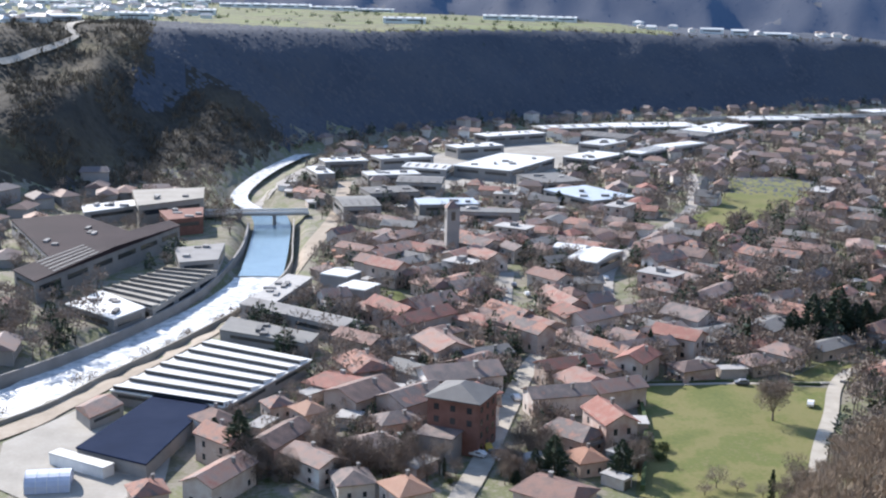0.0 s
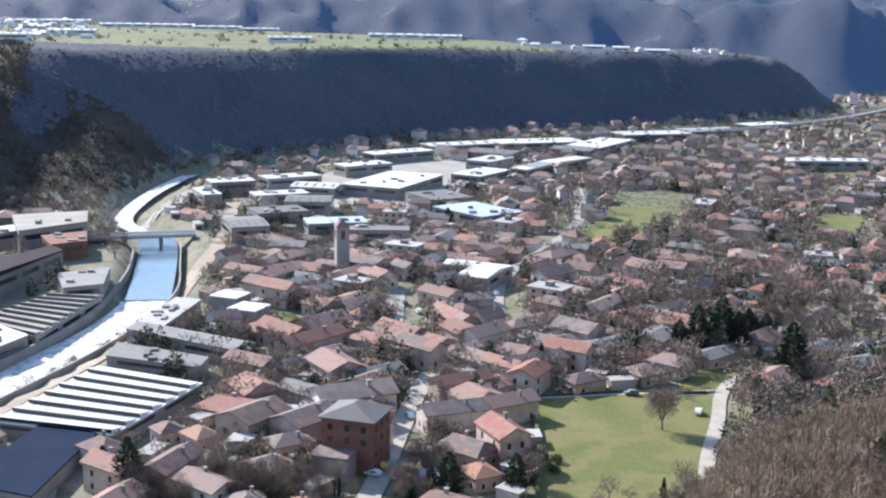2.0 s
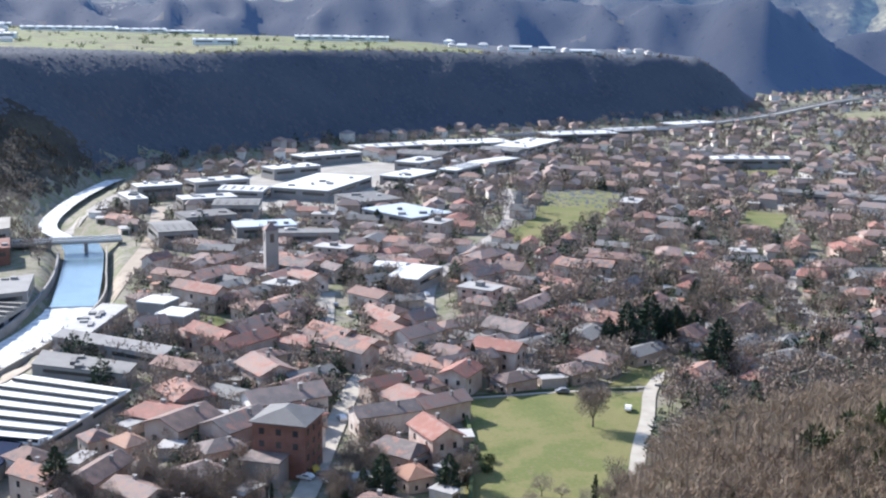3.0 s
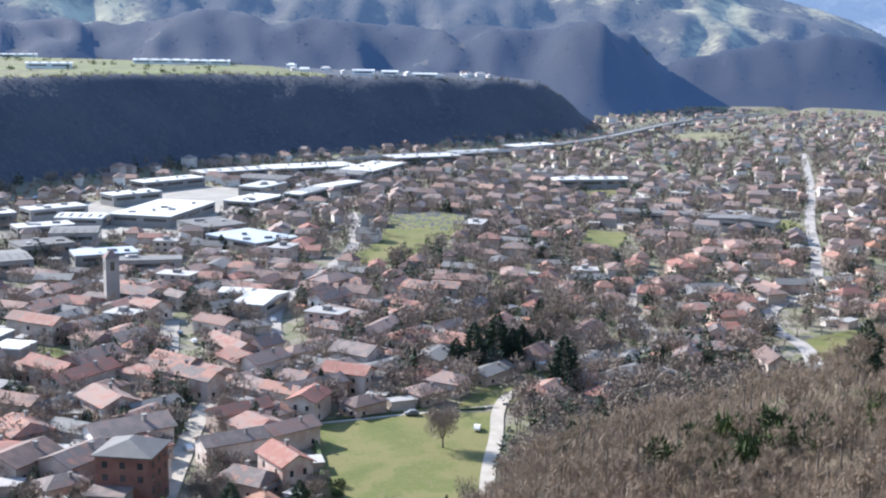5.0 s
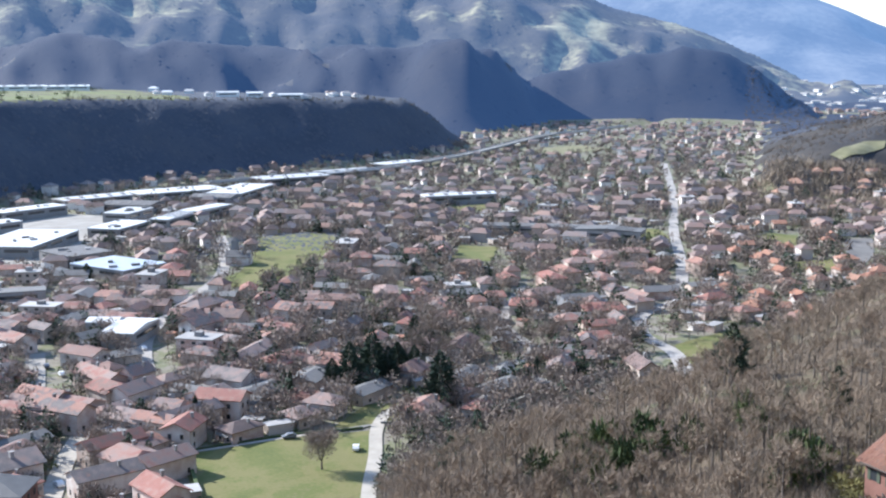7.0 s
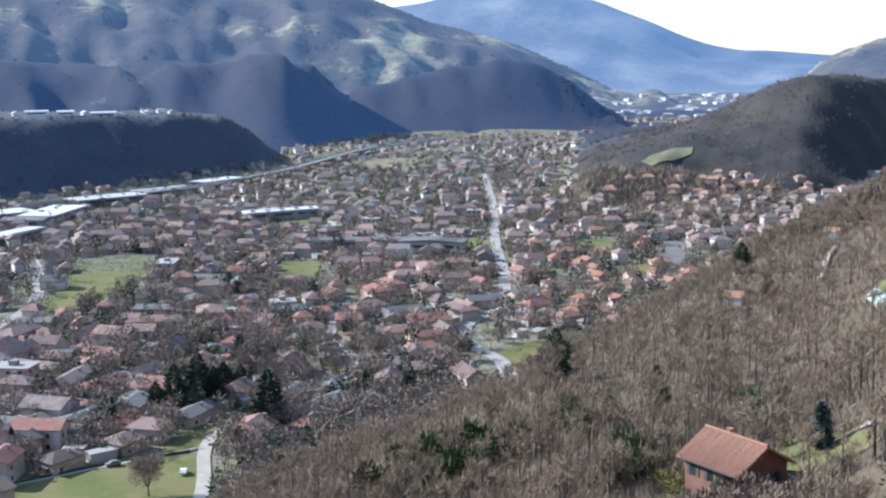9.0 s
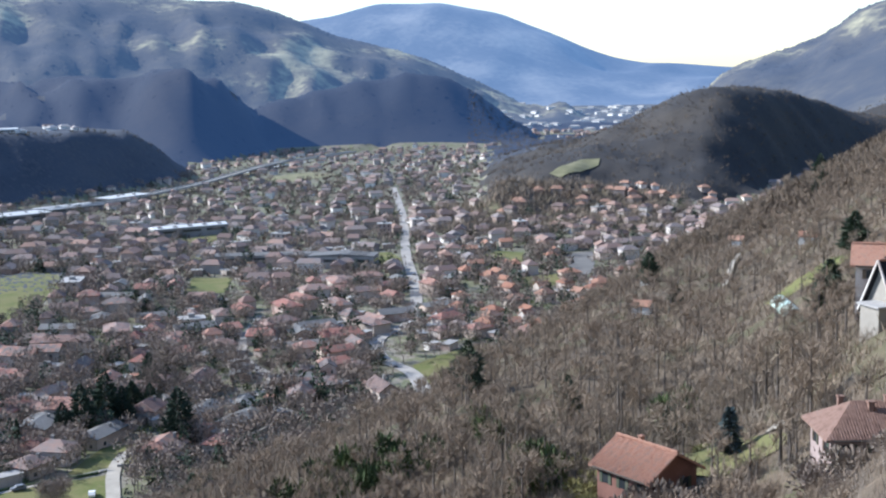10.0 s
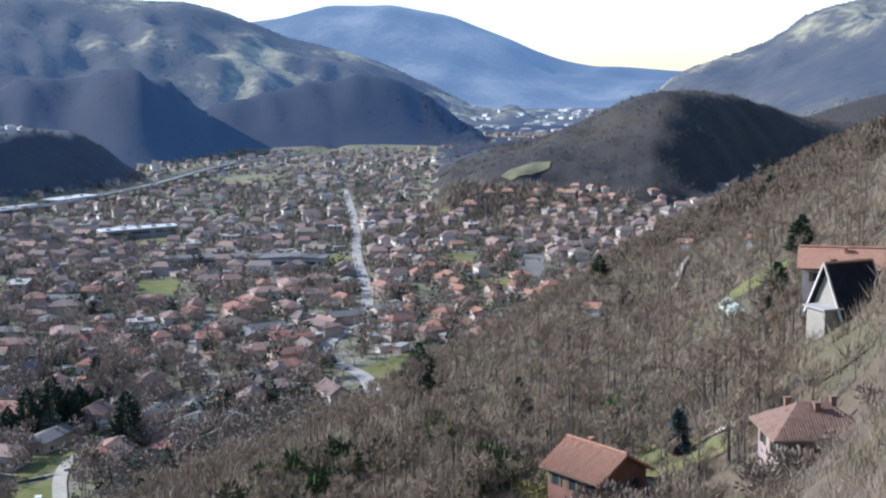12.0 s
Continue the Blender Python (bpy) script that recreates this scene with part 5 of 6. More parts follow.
def make_garage(w, l, h, m_roof, label):
    e = new("garage")
    bm = bmesh.new()
    box(bm, -w / 2, w / 2, -l / 2, l / 2, -1.5, h)
    part("wall", bm, M_WALL, e)
    bm = bmesh.new()
    box(bm, -w / 2 - 0.25, w / 2 + 0.25, -l / 2 - 0.25, l / 2 + 0.25, h, h + 0.22)
    part("roof", bm, m_roof, e)
    bm = bmesh.new()
    box(bm, -w * 0.36, w * 0.36, -l / 2 - 0.06, -l / 2, 0, 2.1)
    part("door", bm, M_SHUT, e)
    return tagged(e, label, "garage", "garages and sheds")


random.seed(71)
garages = [Model(make_garage(*g)) for g in ((3.4, 6, 2.6, M_FLAT, "small plastered garage with pale flat roof"), (5.6, 6, 2.7, M_FLAT, "double garage with pale gravelled roof"), (4, 8, 2.8, M_FLAT, "low outbuilding with pale flat roof"), (3, 4, 2.4, M_ROOF_NEW, "little garden shed with red roof"))]
count = 0
for _ in range(9000):
    a, d = radians(random.uniform(-9, 41)), 265 + 560 * random.random() ** 1.2
    x, y = d * math.sin(a), d * math.cos(a)
    if in_town(x, y) and float(ground(x, y)) < 1.6 and not (x > 85 and y < 335) and clear(x, y, 2.6):
        random.choice(garages).put(x, y, random.uniform(0, 180))
        SPOTS.append((x, y, 2.6))
        count += 1
        if count >= 230:
            break


# ------------------------------------------------------------------ yard by the river


def make_car(x, y, ang, m, label):
    e = new("car")
    e.matrix_basis = pose(x, y, float(ground(x, y)) + 0.4, 0, 0, ang)
    bm = bmesh.new()
    prof = [(-2.0, 0.3), (2.0, 0.3), (2.1, 0.75), (1.1, 0.92), (0.5, 1.42), (-1.2, 1.45), (-1.9, 1.0), (-2.1, 0.9)]
    a, b = ([bm.verts.new((s, p, q)) for p, q in prof] for s in (-0.85, 0.85))
    bm.faces.new(a)
    bm.faces.new(b[::-1])
    for i in range(8):
        bm.faces.new((a[i], b[i], b[(i + 1) % 8], a[(i + 1) % 8]))
    bmesh.ops.recalc_face_normals(bm, faces=bm.faces[:])
    part("body", bm, m, e)
    for s in (-0.8, 0.8):
        for p in (-1.3, 1.3):
            bm = bmesh.new()
            prism(bm, (s - 0.1, p, 0.3), (s + 0.1, p, 0.3), 0.31, 0.31, 8)
            part("wheel", bm, M_BARK, e)
    bm = bmesh.new()
    box(bm, -0.87, 0.87, -1.1, 0.35, 0.98, 1.32)
    part("side_glass", bm, M_GLASS, e)
    return tagged(e, label, "car", "parked cars")


M_YELLOW = mat("yellow_paint", [(0.6, 0.42, 0.06), (0.7, 0.5, 0.1)], 0.5, 0.4)
M_GREYCAR = mat("grey_car_paint", [(0.15, 0.16, 0.18), (0.2, 0.21, 0.23)], 0.5, 0.35)
make_car(12.5, 282.9, 16, M_YELLOW, "yellow car parked on the street")
for k, (x, y, ang) in enumerate(((10.2, 278.1, 58), (14.8, 280.3, 71), (15.7, 275.1, 27), (-84.6, 261.6, 8), (-80.9, 258.5, 17), (32, 433.8, 9), (24.1, 438.2, 0), (28, 446.8, 5), (59.6, 451.3, 8), (63.4, 460.9, 10), (85.7, 335.1, 86), (100.3, 318.4, -21), (21.5, 319.8, 13), (241.5, 393.7, -16), (290.6, 457.5, -59), (315.5, 489.3, -33), (365, 570.9, -29), (-53.2, 436.2, 0), (-57, 413.5, 8), (-51.5, 389.6, 17))):
    make_car(x, y, ang, (M_WHITE, M_GREYCAR, M_WHITE)[k % 3], "white parked car" " on pale paving" if k % 3 != 1 else "dark grey car on the street")
def make_tent(x, y, ang, w, l, h):
    """A store under a rounded sheet on hoops."""
    e = new("tent_hall")
    e.matrix_basis = pose(x, y, float(ground(x, y)) + 0.3, 0, 0, ang)
    arch = [(w / 2 * math.cos(t * math.pi / 10), h * math.sin(t * math.pi / 10) ** 0.7) for t in range(11)]
    bm = bmesh.new()
    rings = [[bm.verts.new((p, s * l / 2, q)) for p, q in arch] for s in (-1, 1)]
    for t in range(10):
        bm.faces.new((rings[0][t], rings[1][t], rings[1][t + 1], rings[0][t + 1]))
    part("cover", bm, M_TENT, e)
    for s in (-1, 1):
        bm = bmesh.new()
        bm.faces.new([bm.verts.new((p, s * (l / 2 - 0.15), q)) for p, q in arch])
        part("end_sheet", bm, M_TENT, e)
    for k in range(5):
        bm = bmesh.new()
        yy = -l / 2 + l * k / 4
        for t in range(10):
            prism(bm, (arch[t][0] * 1.01, yy, arch[t][1] * 1.01), (arch[t + 1][0] * 1.01, yy, arch[t + 1][1] * 1.01), 0.07, 0.07, 4)
        part("hoop", bm, M_WHITE, e)
    return tagged(e, "pale blue-white tent store standing in the yard", "tent")


M_TENT = mat("pale_blue_sheet", [(0.42, 0.48, 0.62), (0.55, 0.6, 0.72)], 0.5, 0.5)
make_tent(-84.2, 256.6, 100, 8, 9.5, 3.6)
make_shed("loading_dock", rect(-80, 266.8, 3.5, 17, 60), 3.0, M_METAL, "long white loading canopy", wall=M_WHITE, plain=True)


def make_wall(name, pts, high, m, label, thick=0.5, level=None):
    """A free-standing wall or hedge along a line over the land, or with its top at one level."""
    line = resample(pts, 3.0)
    bm = bmesh.new()
    rows = []
    for i, p in enumerate(line):
        way = (line[min(i + 1, len(line) - 1)] - line[max(i - 1, 0)]).normalized()
        side = Vector((way.y, -way.x)) * thick / 2
        z = float(ground(p.x, p.y)) if level is None else level - high
        rows.append([bm.verts.new((q.x, q.y, zz)) for q, zz in ((p - side, z - (1 if level is None else 6)), (p - side, z + high), (p + side, z + high), (p + side, z - (1 if level is None else 6)))])
    for r, s in zip(rows, rows[1:]):
        for k in range(3):
            bm.faces.new((r[k], r[k + 1], s[k + 1], s[k]))
    bm.faces.new(rows[0])
    bm.faces.new(rows[-1][::-1])
    bmesh.ops.recalc_face_normals(bm, faces=bm.faces[:])
    me = bpy.data.meshes.new(name)
    bm.to_mesh(me)
    bm.free()
    me.materials.append(m)
    return tagged(new(name, me), label, name.replace("_", " "))


make_wall("river_wall", [(-160, 285), (-130, 322), (-121.7, 334), (-108.5, 359), (-94, 398.8), (-84, 442.5), (-82, 506), (-87, 562)], 1.2, M_CONC, "grey embankment wall along the river", 0.8, 0.1)
make_wall("river_wall", [(-150, 240), (-106, 298), (-92, 334), (-75, 379), (-63, 423), (-57.5, 470), (-62, 521), (-67, 568)], 1.0, M_SAND, "pale parapet wall along the river road", 0.6, 1.3)
make_wall("hedge", [(46.1, 259.5), (52.8, 297.6), (55.7, 332.8)], 1.6, M_HEDGE, "dark clipped hedge bordering the meadow", 1.0)
make_wall("hedge", [(57.6, 335.3), (85.7, 338), (108.4, 337.1)], 0.7, M_HEDGE, "low dark hedge along the footpath", 0.6)
make_wall("garden_wall", [(114.6, 339.2), (125, 335.1), (134.4, 335.6)], 1.0, M_CONC, "low stone garden wall by the track")
make_wall("retaining_wall", [(150.5, 336.8), (165.9, 345.6), (189, 356.4), (212.8, 365.9)], 2.0, M_SAND, "pale retaining wall along the wood's edge", 0.8)

# ------------------------------------------------------------------ trees
def sliver(bm, p, w, length, width):
    """A thin leaf-shaped twig of three corners."""
    side = w.orthogonal().normalized()
    side.rotate(Matrix.Rotation(random.uniform(0, 6.28), 3, w))
    bm.faces.new([bm.verts.new(q) for q in (p - side * width, p + side * width, p + w * length)])


def make_bare_tree(height, spread, twigs, twig_len=1.1, twig_w=0.05, label="bare deciduous tree with grey-brown twigs", upright=0.0, limbs=9, subs=3):
    e = new("bare_tree")
    bm, bt = bmesh.new(), bmesh.new()
    fork = height * random.uniform(0.25, 0.38)
    r = height * 0.018 + 0.05
    top = Vector((random.uniform(-0.4, 0.4), random.uniform(-0.4, 0.4), height * 0.92))
    joint = Vector((0, 0, fork))
    prism(bm, (0, 0, -1.0), joint, r * 1.25, r * 0.85)
    prism(bm, joint, top, r * 0.85, r * 0.15, 4)
    ends = []
    for k in range(limbs):
        u = random.uniform(0, 0.75)
        base = joint.lerp(top, u)
        ang = k * 2.4 + random.uniform(-0.4, 0.4)
        reach = spread * (0.95 - 0.55 * u) * random.uniform(0.65, 1.1)
        tip = base + Vector((math.cos(ang) * reach, math.sin(ang) * reach, reach * random.uniform(0.5, 1.1) * (1 + upright)))
        prism(bm, base, tip, r * 0.42 * (1 - 0.5 * u), r * 0.1, 3)
        for _ in range(subs):
            q = base.lerp(tip, random.uniform(0.3, 0.9))
            t2 = q + Vector((random.gauss(0, 1), random.gauss(0, 1), random.uniform(0.2, 1.6))).normalized() * reach * random.uniform(0.35, 0.6)
            prism(bm, q, t2, r * 0.16, r * 0.05, 3)
            ends.append((q, t2))
        ends.append((base.lerp(tip, 0.4), tip))
    ends.append((joint.lerp(top, 0.5), top))
    for _ in range(twigs):
        a, b = random.choice(ends)
        p = a.lerp(b, random.uniform(0.0, 1.05)) + Vector((random.gauss(0, 0.35), random.gauss(0, 0.35), random.gauss(0, 0.3))) * spread * 0.2
        w = Vector((random.gauss(0, 0.7), random.gauss(0, 0.7), random.uniform(-0.1, 1.3) + upright)).normalized()
        sliver(bt, p, w, twig_len * random.uniform(0.5, 1.3), twig_w * random.uniform(0.6, 1.4))
    part("trunk", bm, M_BARK, e)
    part("crown", bt, M_BRUSH if "wood" in label else M_TWIG, e)
    return tagged(e, label, "tree", "trees of the hillside wood" if "wood" in label else "garden trees")


def make_round_tree(height, spread, twigs, twig_len, twig_w, label, limbs=5):
    """A bare tree whose fine twigs fill a rounded, uneven crown."""
    e = new("bare_tree")
    bm, bt = bmesh.new(), bmesh.new()
    fork = height * random.uniform(0.2, 0.3)
    r = height * 0.018 + 0.05
    joint, mid = Vector((0, 0, fork)), Vector((0, 0, height * 0.58))
    prism(bm, (0, 0, -1.0), joint, r * 1.25, r * 0.85, 4)
    lumps = [(mid, spread * 0.85)]
    for k in range(limbs):
        ang = k * 6.283 / limbs + random.uniform(-0.4, 0.4)
        tip = mid + Vector((math.cos(ang) * spread * 0.6, math.sin(ang) * spread * 0.6, height * random.uniform(-0.08, 0.28)))
        prism(bm, joint, tip, r * 0.45, r * 0.1, 3)
        lumps.append((tip, spread * random.uniform(0.4, 0.62)))
    for _ in range(twigs):
        c, rad = random.choice(lumps)
        n = Vector((random.gauss(0, 1), random.gauss(0, 1), random.gauss(0, 0.9))).normalized()
        p = c + n * rad * random.random() ** 0.5
        p.z = max(p.z, fork)
        w = (n + Vector((0, 0, 0.7)) + Vector((random.gauss(0, 0.4), random.gauss(0, 0.4), 0))).normalized()
        sliver(bt, p, w, twig_len * random.uniform(0.5, 1.2), twig_w * random.uniform(0.6, 1.4))
    part("trunk", bm, M_BARK, e)
    part("crown", bt, M_TWIG, e)
    return tagged(e, label, "tree", "trees of the hillside wood" if "wood" in label else "garden trees")


def make_conifer(height, spread, label, needles=900, m=None, slim=False):
    e = new("conifer_tree")
    bm, bt = bmesh.new(), bmesh.new()
    prism(bm, (0, 0, -1), (0, 0, height * 0.95), height * 0.018 + 0.06, 0.04)
    for _ in range(needles):
        u = random.random() ** 0.8
        z = height * (0.06 + 0.92 * (1 - u) if not slim else 0.04 + 0.95 * (1 - u))
        rad = spread * ((1 - (1 - u) ** 2.2) ** 0.75 * min(1, (1.12 - u) * 4) if not slim else min(1, u * 2.2) ** 0.7) * random.uniform(0.35, 1.05)
        ang = random.uniform(0, 6.283)
        rad *= 1 + 0.2 * math.sin(3 * ang + z) + 0.12 * math.sin(5 * ang - 1.7 * z)
        p = Vector((math.cos(ang) * rad * 0.6, math.sin(ang) * rad * 0.6, z))
        w = Vector((math.cos(ang), math.sin(ang), random.uniform(-0.4, 0.9) if not slim else random.uniform(0.8, 2))).normalized()
        sliver(bt, p, w, max(0.6, rad * 0.5), (0.2 + 0.06 * height / 10) * (1 if needles > 400 else 2.2))
    part("trunk", bm, M_BARK, e)
    part("crown", bt, m or M_NEEDLE, e)
    return tagged(e, label, "tree", "trees of the hillside wood" if "wood" in label else "garden trees")


def make_bush(size, label, m, blades=420):
    e = new("bush")
    bt = bmesh.new()
    lumps = [(Vector((random.gauss(0, 0.4), random.gauss(0, 0.4), random.uniform(0.25, 0.7))) * size, random.uniform(0.35, 0.6) * size) for _ in range(6)]
    for _ in range(blades):
        c, r = random.choice(lumps)
        n = Vector((random.gauss(0, 1), random.gauss(0, 1), random.gauss(0, 1))).normalized()
        p = c + n * r * random.uniform(0.6, 1)
        p.z = max(p.z, 0)
        sliver(bt, p, (n + Vector((0, 0, 0.4))).normalized(), size * 0.22, size * 0.06 * (420 / blades) ** 0.5)
    part("leaves", bt, m, e)
    return tagged(e, label, "bush", "garden bushes")


def GARDEN(x, y):
    """True in the clearings round the hillside houses."""
    return (np.hypot(x - 102.6, y - 110.5) < 9) | (np.hypot(x - 116.5, y - 106) < 6) | (np.hypot(x - 121, y - 116) < 5) | (np.hypot(x - 104.7, y - 80.2) < 8) | (np.hypot(x - 163.4, y - 116.7) < 9) | (np.hypot(x - 129.2, y - 94.3) < 5) | (np.hypot(x - 137.7, y - 102.1) < 3.5) | (np.hypot(x - 198.3, y - 167.2) < 9) | (np.hypot(x - 224.4, y - 186.4) < 9)


random.seed(21)
lone = Model(make_round_tree(11.5, 4.6, 4600, 0.8, 0.085, "lone dense bare tree on the meadow", 9))
lone.put(86.9, 306.1, 20)
wood_models = [Model(make_bare_tree(random.uniform(8.5, 13), random.uniform(2.8, 4.0), 350, 1.3, 0.045, "bare slender tree in the hillside wood", 0.45, 6, 1)) for _ in range(6)]
town_models = [Model(make_round_tree(random.uniform(7, 9.5), random.uniform(2.8, 4.0), 1300, 0.8, 0.055, "bare garden tree with brown twigs", 7)) for _ in range(4)]
light_models = [Model(make_round_tree(random.uniform(7, 10), random.uniform(3.0, 4.6), 150, 1.0, 0.23, "bare garden tree with brown twigs", 4)) for _ in range(4)]
far_models = [Model(make_round_tree(random.uniform(7, 10), random.uniform(3.0, 4.6), 85, 1.2, 0.34, "bare garden tree with brown twigs", 3)) for _ in range(4)]
light_firs = [Model(make_conifer(h, s, "dark green conifer in a garden", 130)) for h, s in ((8, 3.4), (11, 4.0))]
fir_models = [Model(make_conifer(h, s, "dark green conifer in a garden", 1500)) for h, s in ((13, 4.6), (10, 4.2), (15, 4.6))]
cypress_models = [Model(make_conifer(h, s, "slim dark green garden cypress", 420, slim=True)) for h, s in ((10, 1.3), (8, 1.1))]
bush_models = [Model(make_bush(s, lab, m)) for s, lab, m in ((2.2, "dark evergreen garden bush", M_HEDGE), (1.8, "leafless brown garden shrub", M_TWIG), (2.6, "rounded green garden shrub", M_HEDGE))]
light_bushes = [Model(make_bush(s, lab, m, 90)) for s, lab, m in ((2.2, "dark evergreen garden bush", M_HEDGE), (1.8, "leafless brown garden shrub", M_TWIG), (2.6, "rounded green garden shrub", M_HEDGE))]
for x, y, ang in ((54.7, 284.9, 0), (50.9, 288, 36), (48, 291.2, 96), (52.8, 278.9, 8)):
    bush_models[0].put(x, y, ang, (1.1, 1.1, 0.9))
for x, y, s in ((98.7, 102.3, 1.2), (96.5, 105, 1.0), (102.2, 101.1, 1.1), (97.8, 98.2, 1.3), (108.2, 98.8, 0.9), (97.5, 71.5, 0.8), (101.6, 69.1, 0.8), (94.7, 74.1, 0.7), (99.6, 104.7, 1.5), (102.5, 103.9, 1.5), (97.2, 107.4, 1.4), (94.8, 109.5, 1.3), (100.4, 101.5, 1.2), (93.9, 105.9, 1.2)):
    bush_models[1].put(x, y, 30 * x, (s, s, s))
for x, y, s in ((100.6, 166.5, 1.7), (105.1, 160.1, 1.5), (86.8, 163.7, 1.6), (93.5, 166.4, 1.9), (81, 164.9, 1.3), (91.3, 155.7, 1.4), (97.6, 160.6, 1.3), (89.4, 168.9, 1.5), (84.2, 158.5, 1.2)):
    bush_models[0].put(x, y, 30 * x, (s, s, s * 1.7))
for x, y, s in ((99.1, 77, 1.2), (97.6, 78.8, 1.1), (99.8, 80.5, 1.2), (101.3, 82.6, 1.1), (97, 74.8, 1.0), (103.5, 84.3, 1.0)):
    bush_models[1].put(x, y, 50 * x, (s, s, s * 1.2))
for x, y, s in ((136.9, 139.6, 1.5), (144.9, 145.7, 1.3), (127.4, 178.1, 1.2), (117.6, 163.7, 1.4), (106.7, 134.9, 1.5), (108.2, 140.1, 1.2), (94.9, 167.5, 1.4), (90.1, 166.2, 1.3), (132.1, 161.3, 1.1), (88.2, 154, 1.6), (84.9, 153, 1.4), (104, 129.4, 1.4), (117.3, 160.1, 1.3), (100.9, 131.2, 1.2)):
    bush_models[0].put(x, y, 25 * x, (s, s, s * 1.9))
gorse = Model(make_bush(2.4, "yellow-green evergreen shrub on the hillside", M_GORSE, 500))
for x, y, s in ((107.5, 134.9, 1.0), (113.1, 135.3, 0.9), (103.3, 120, 1.1), (100, 116.4, 0.9), (105.1, 124.4, 0.8), (116.2, 147.4, 1.0), (109.9, 140.2, 0.9), (98, 112.5, 0.8), (121.4, 118.9, 0.6)):
    gorse.put(x, y, 40 * y, (s, s, s * 0.9))
spruce = Model(make_conifer(6.5, 2.0, "young blue spruce on the lawn", 1300, M_BLUE_NEEDLE))
spruce.put(118.2, 109.9, 0)
for x, y in ((62.9, 261.8), (67.2, 260.1), (59.5, 257.5), (79.4, 262.8), (72.2, 257.2)):
    town_models[0].put(x, y, 40 * x, (0.75, 0.75, 0.6))
for x, y, s in ((26.8, 264.6, 0.85), (42.3, 266.1, 0.9), (112.9, 383, 0.95), (118, 380, 1.1), (122, 390, 1.0), (127, 383.5, 1.15), (132, 393, 1.05), (137.3, 387.1, 1.2), (141, 398, 1.0), (145, 392, 0.9), (135.8, 344.5, 1.2), (131, 379, 0.85), (128.4, 130.8, 0.65), (-51.9, 279, 0.8), (-44.4, 268.2, 0.9), (154.7, 417.6, 0.9), (162.9, 424.8, 0.8), (210.5, 416.2, 0.8), (59, 609.9, 0.9), (187.7, 743.8, 1.0)):
    random.choice(fir_models).put(x, y, random.uniform(0, 360), (0.98 * s, 0.98 * s, s))
    SPOTS.append((x, y, 2))
for x, y in ((173, 358.9), (176.1, 360.5), (63.3, 356.9), (96.4, 373.9), (67.1, 368.9)):
    random.choice(cypress_models).put(x, y, 0)
for x, y, s in ((150, 402, 1.5), (155.5, 396, 1.4), (161, 404, 1.55), (167, 398, 1.35), (172.5, 405, 1.5), (178, 399, 1.3), (158, 411, 1.5), (193, 404, 1.3), (199, 410, 1.4), (205, 404, 1.3), (148, 410, 1.45), (184, 409, 1.4)):
    random.choice(town_models).put(x, y, 70 * x, (s * 0.9, s * 0.9, s))
    SPOTS.append((x, y, 3))
# gardens
random.seed(33)
garden = []
while len(garden) < 6000:
    a, d = radians(random.uniform(-9.8, 47.5)), 253 + 1200 * random.random() ** 1.75
    x, y = d * math.sin(a), d * math.cos(a)
    if 29 < x < 64 and y < 312 and random.random() < 0.75:
        continue
    if clear(x, y, random.choice((0.6, 0.6, 2.0))) and in_town(x, y):
        garden.append((d, x, y))
while len(garden) < 6350:
    a, d = radians(random.uniform(13, 40)), 345 + 420 * random.random()
    x, y = d * math.sin(a), d * math.cos(a)
    if clear(x, y, 1.0) and in_town(x, y):
        garden.append((d, x, y))
garden.sort()
rest = []
for k, (d, x, y) in enumerate(garden):
    s, u = random.uniform(0.5, 1.05), random.random()
    s *= 1.12 if x > 85 and 330 < d < 760 else 0.72 if d < 330 else 1.0
    mdl = random.choice(town_models if k < 180 else light_models if d < 620 else far_models) if u < 0.62 else random.choice(fir_models + cypress_models if k < 180 else light_firs) if u < (0.66 if k < 180 else 0.74) else random.choice(bush_models if k < 180 else light_bushes)
    if k < 180:
        mdl.put(x, y, random.uniform(0, 360), (s, s, s))
    else:
        rest.append((mdl, x, y, s))

random.seed(35)
bank, tries = [], 0
while len(bank) < 420 and tries < 20000:
    tries += 1
    x, y = random.uniform(-270, -80), random.uniform(265, 690)
    river_x = float(np.interp(y, [p[1] for p in RIVER[:15]], [p[0] for p in RIVER[:15]]))
    if x < river_x - 13 and -1.5 < float(ground(x, y)) < 5 and clear(x, y, 0.5):
        bank.append((random.choice(light_models * 3 + light_firs), x, y, random.uniform(0.6, 1.0)))
tries = 0
while tries < 230:  # dark tree belt between the river and the mill
    tries += 1
    x, y = random.uniform(-190, -105), random.uniform(280, 425)
    river_x = float(np.interp(y, [p[1] for p in RIVER[:15]], [p[0] for p in RIVER[:15]]))
    if x < river_x - 14 and clear(x, y, 1.0):
        bank.append((random.choice(light_models * 4 + light_firs), x, y, random.uniform(0.8, 1.25)))
for k in range(90):  # a row between river and road
    u = random.random()
    y = 278 + 160 * u
    x = float(np.interp(y, [p[1] for p in RIVER[:15]], [p[0] for p in RIVER[:15]])) + 10.5 + random.uniform(-1, 1)
    if random.random() < 0.55:
        bank.append((random.choice(light_models), x, y, random.uniform(0.3, 0.6)))
rest += bank

# wood on the near hillside
random.seed(44)
HOMES = [(101, 112, 11), (115.7, 106.4, 7), (104.7, 80.2, 10), (163.4, 116.7, 10), (131.5, 94.9, 8), (198.3, 167.2, 10), (224.4, 186.4, 9)]
stand = []
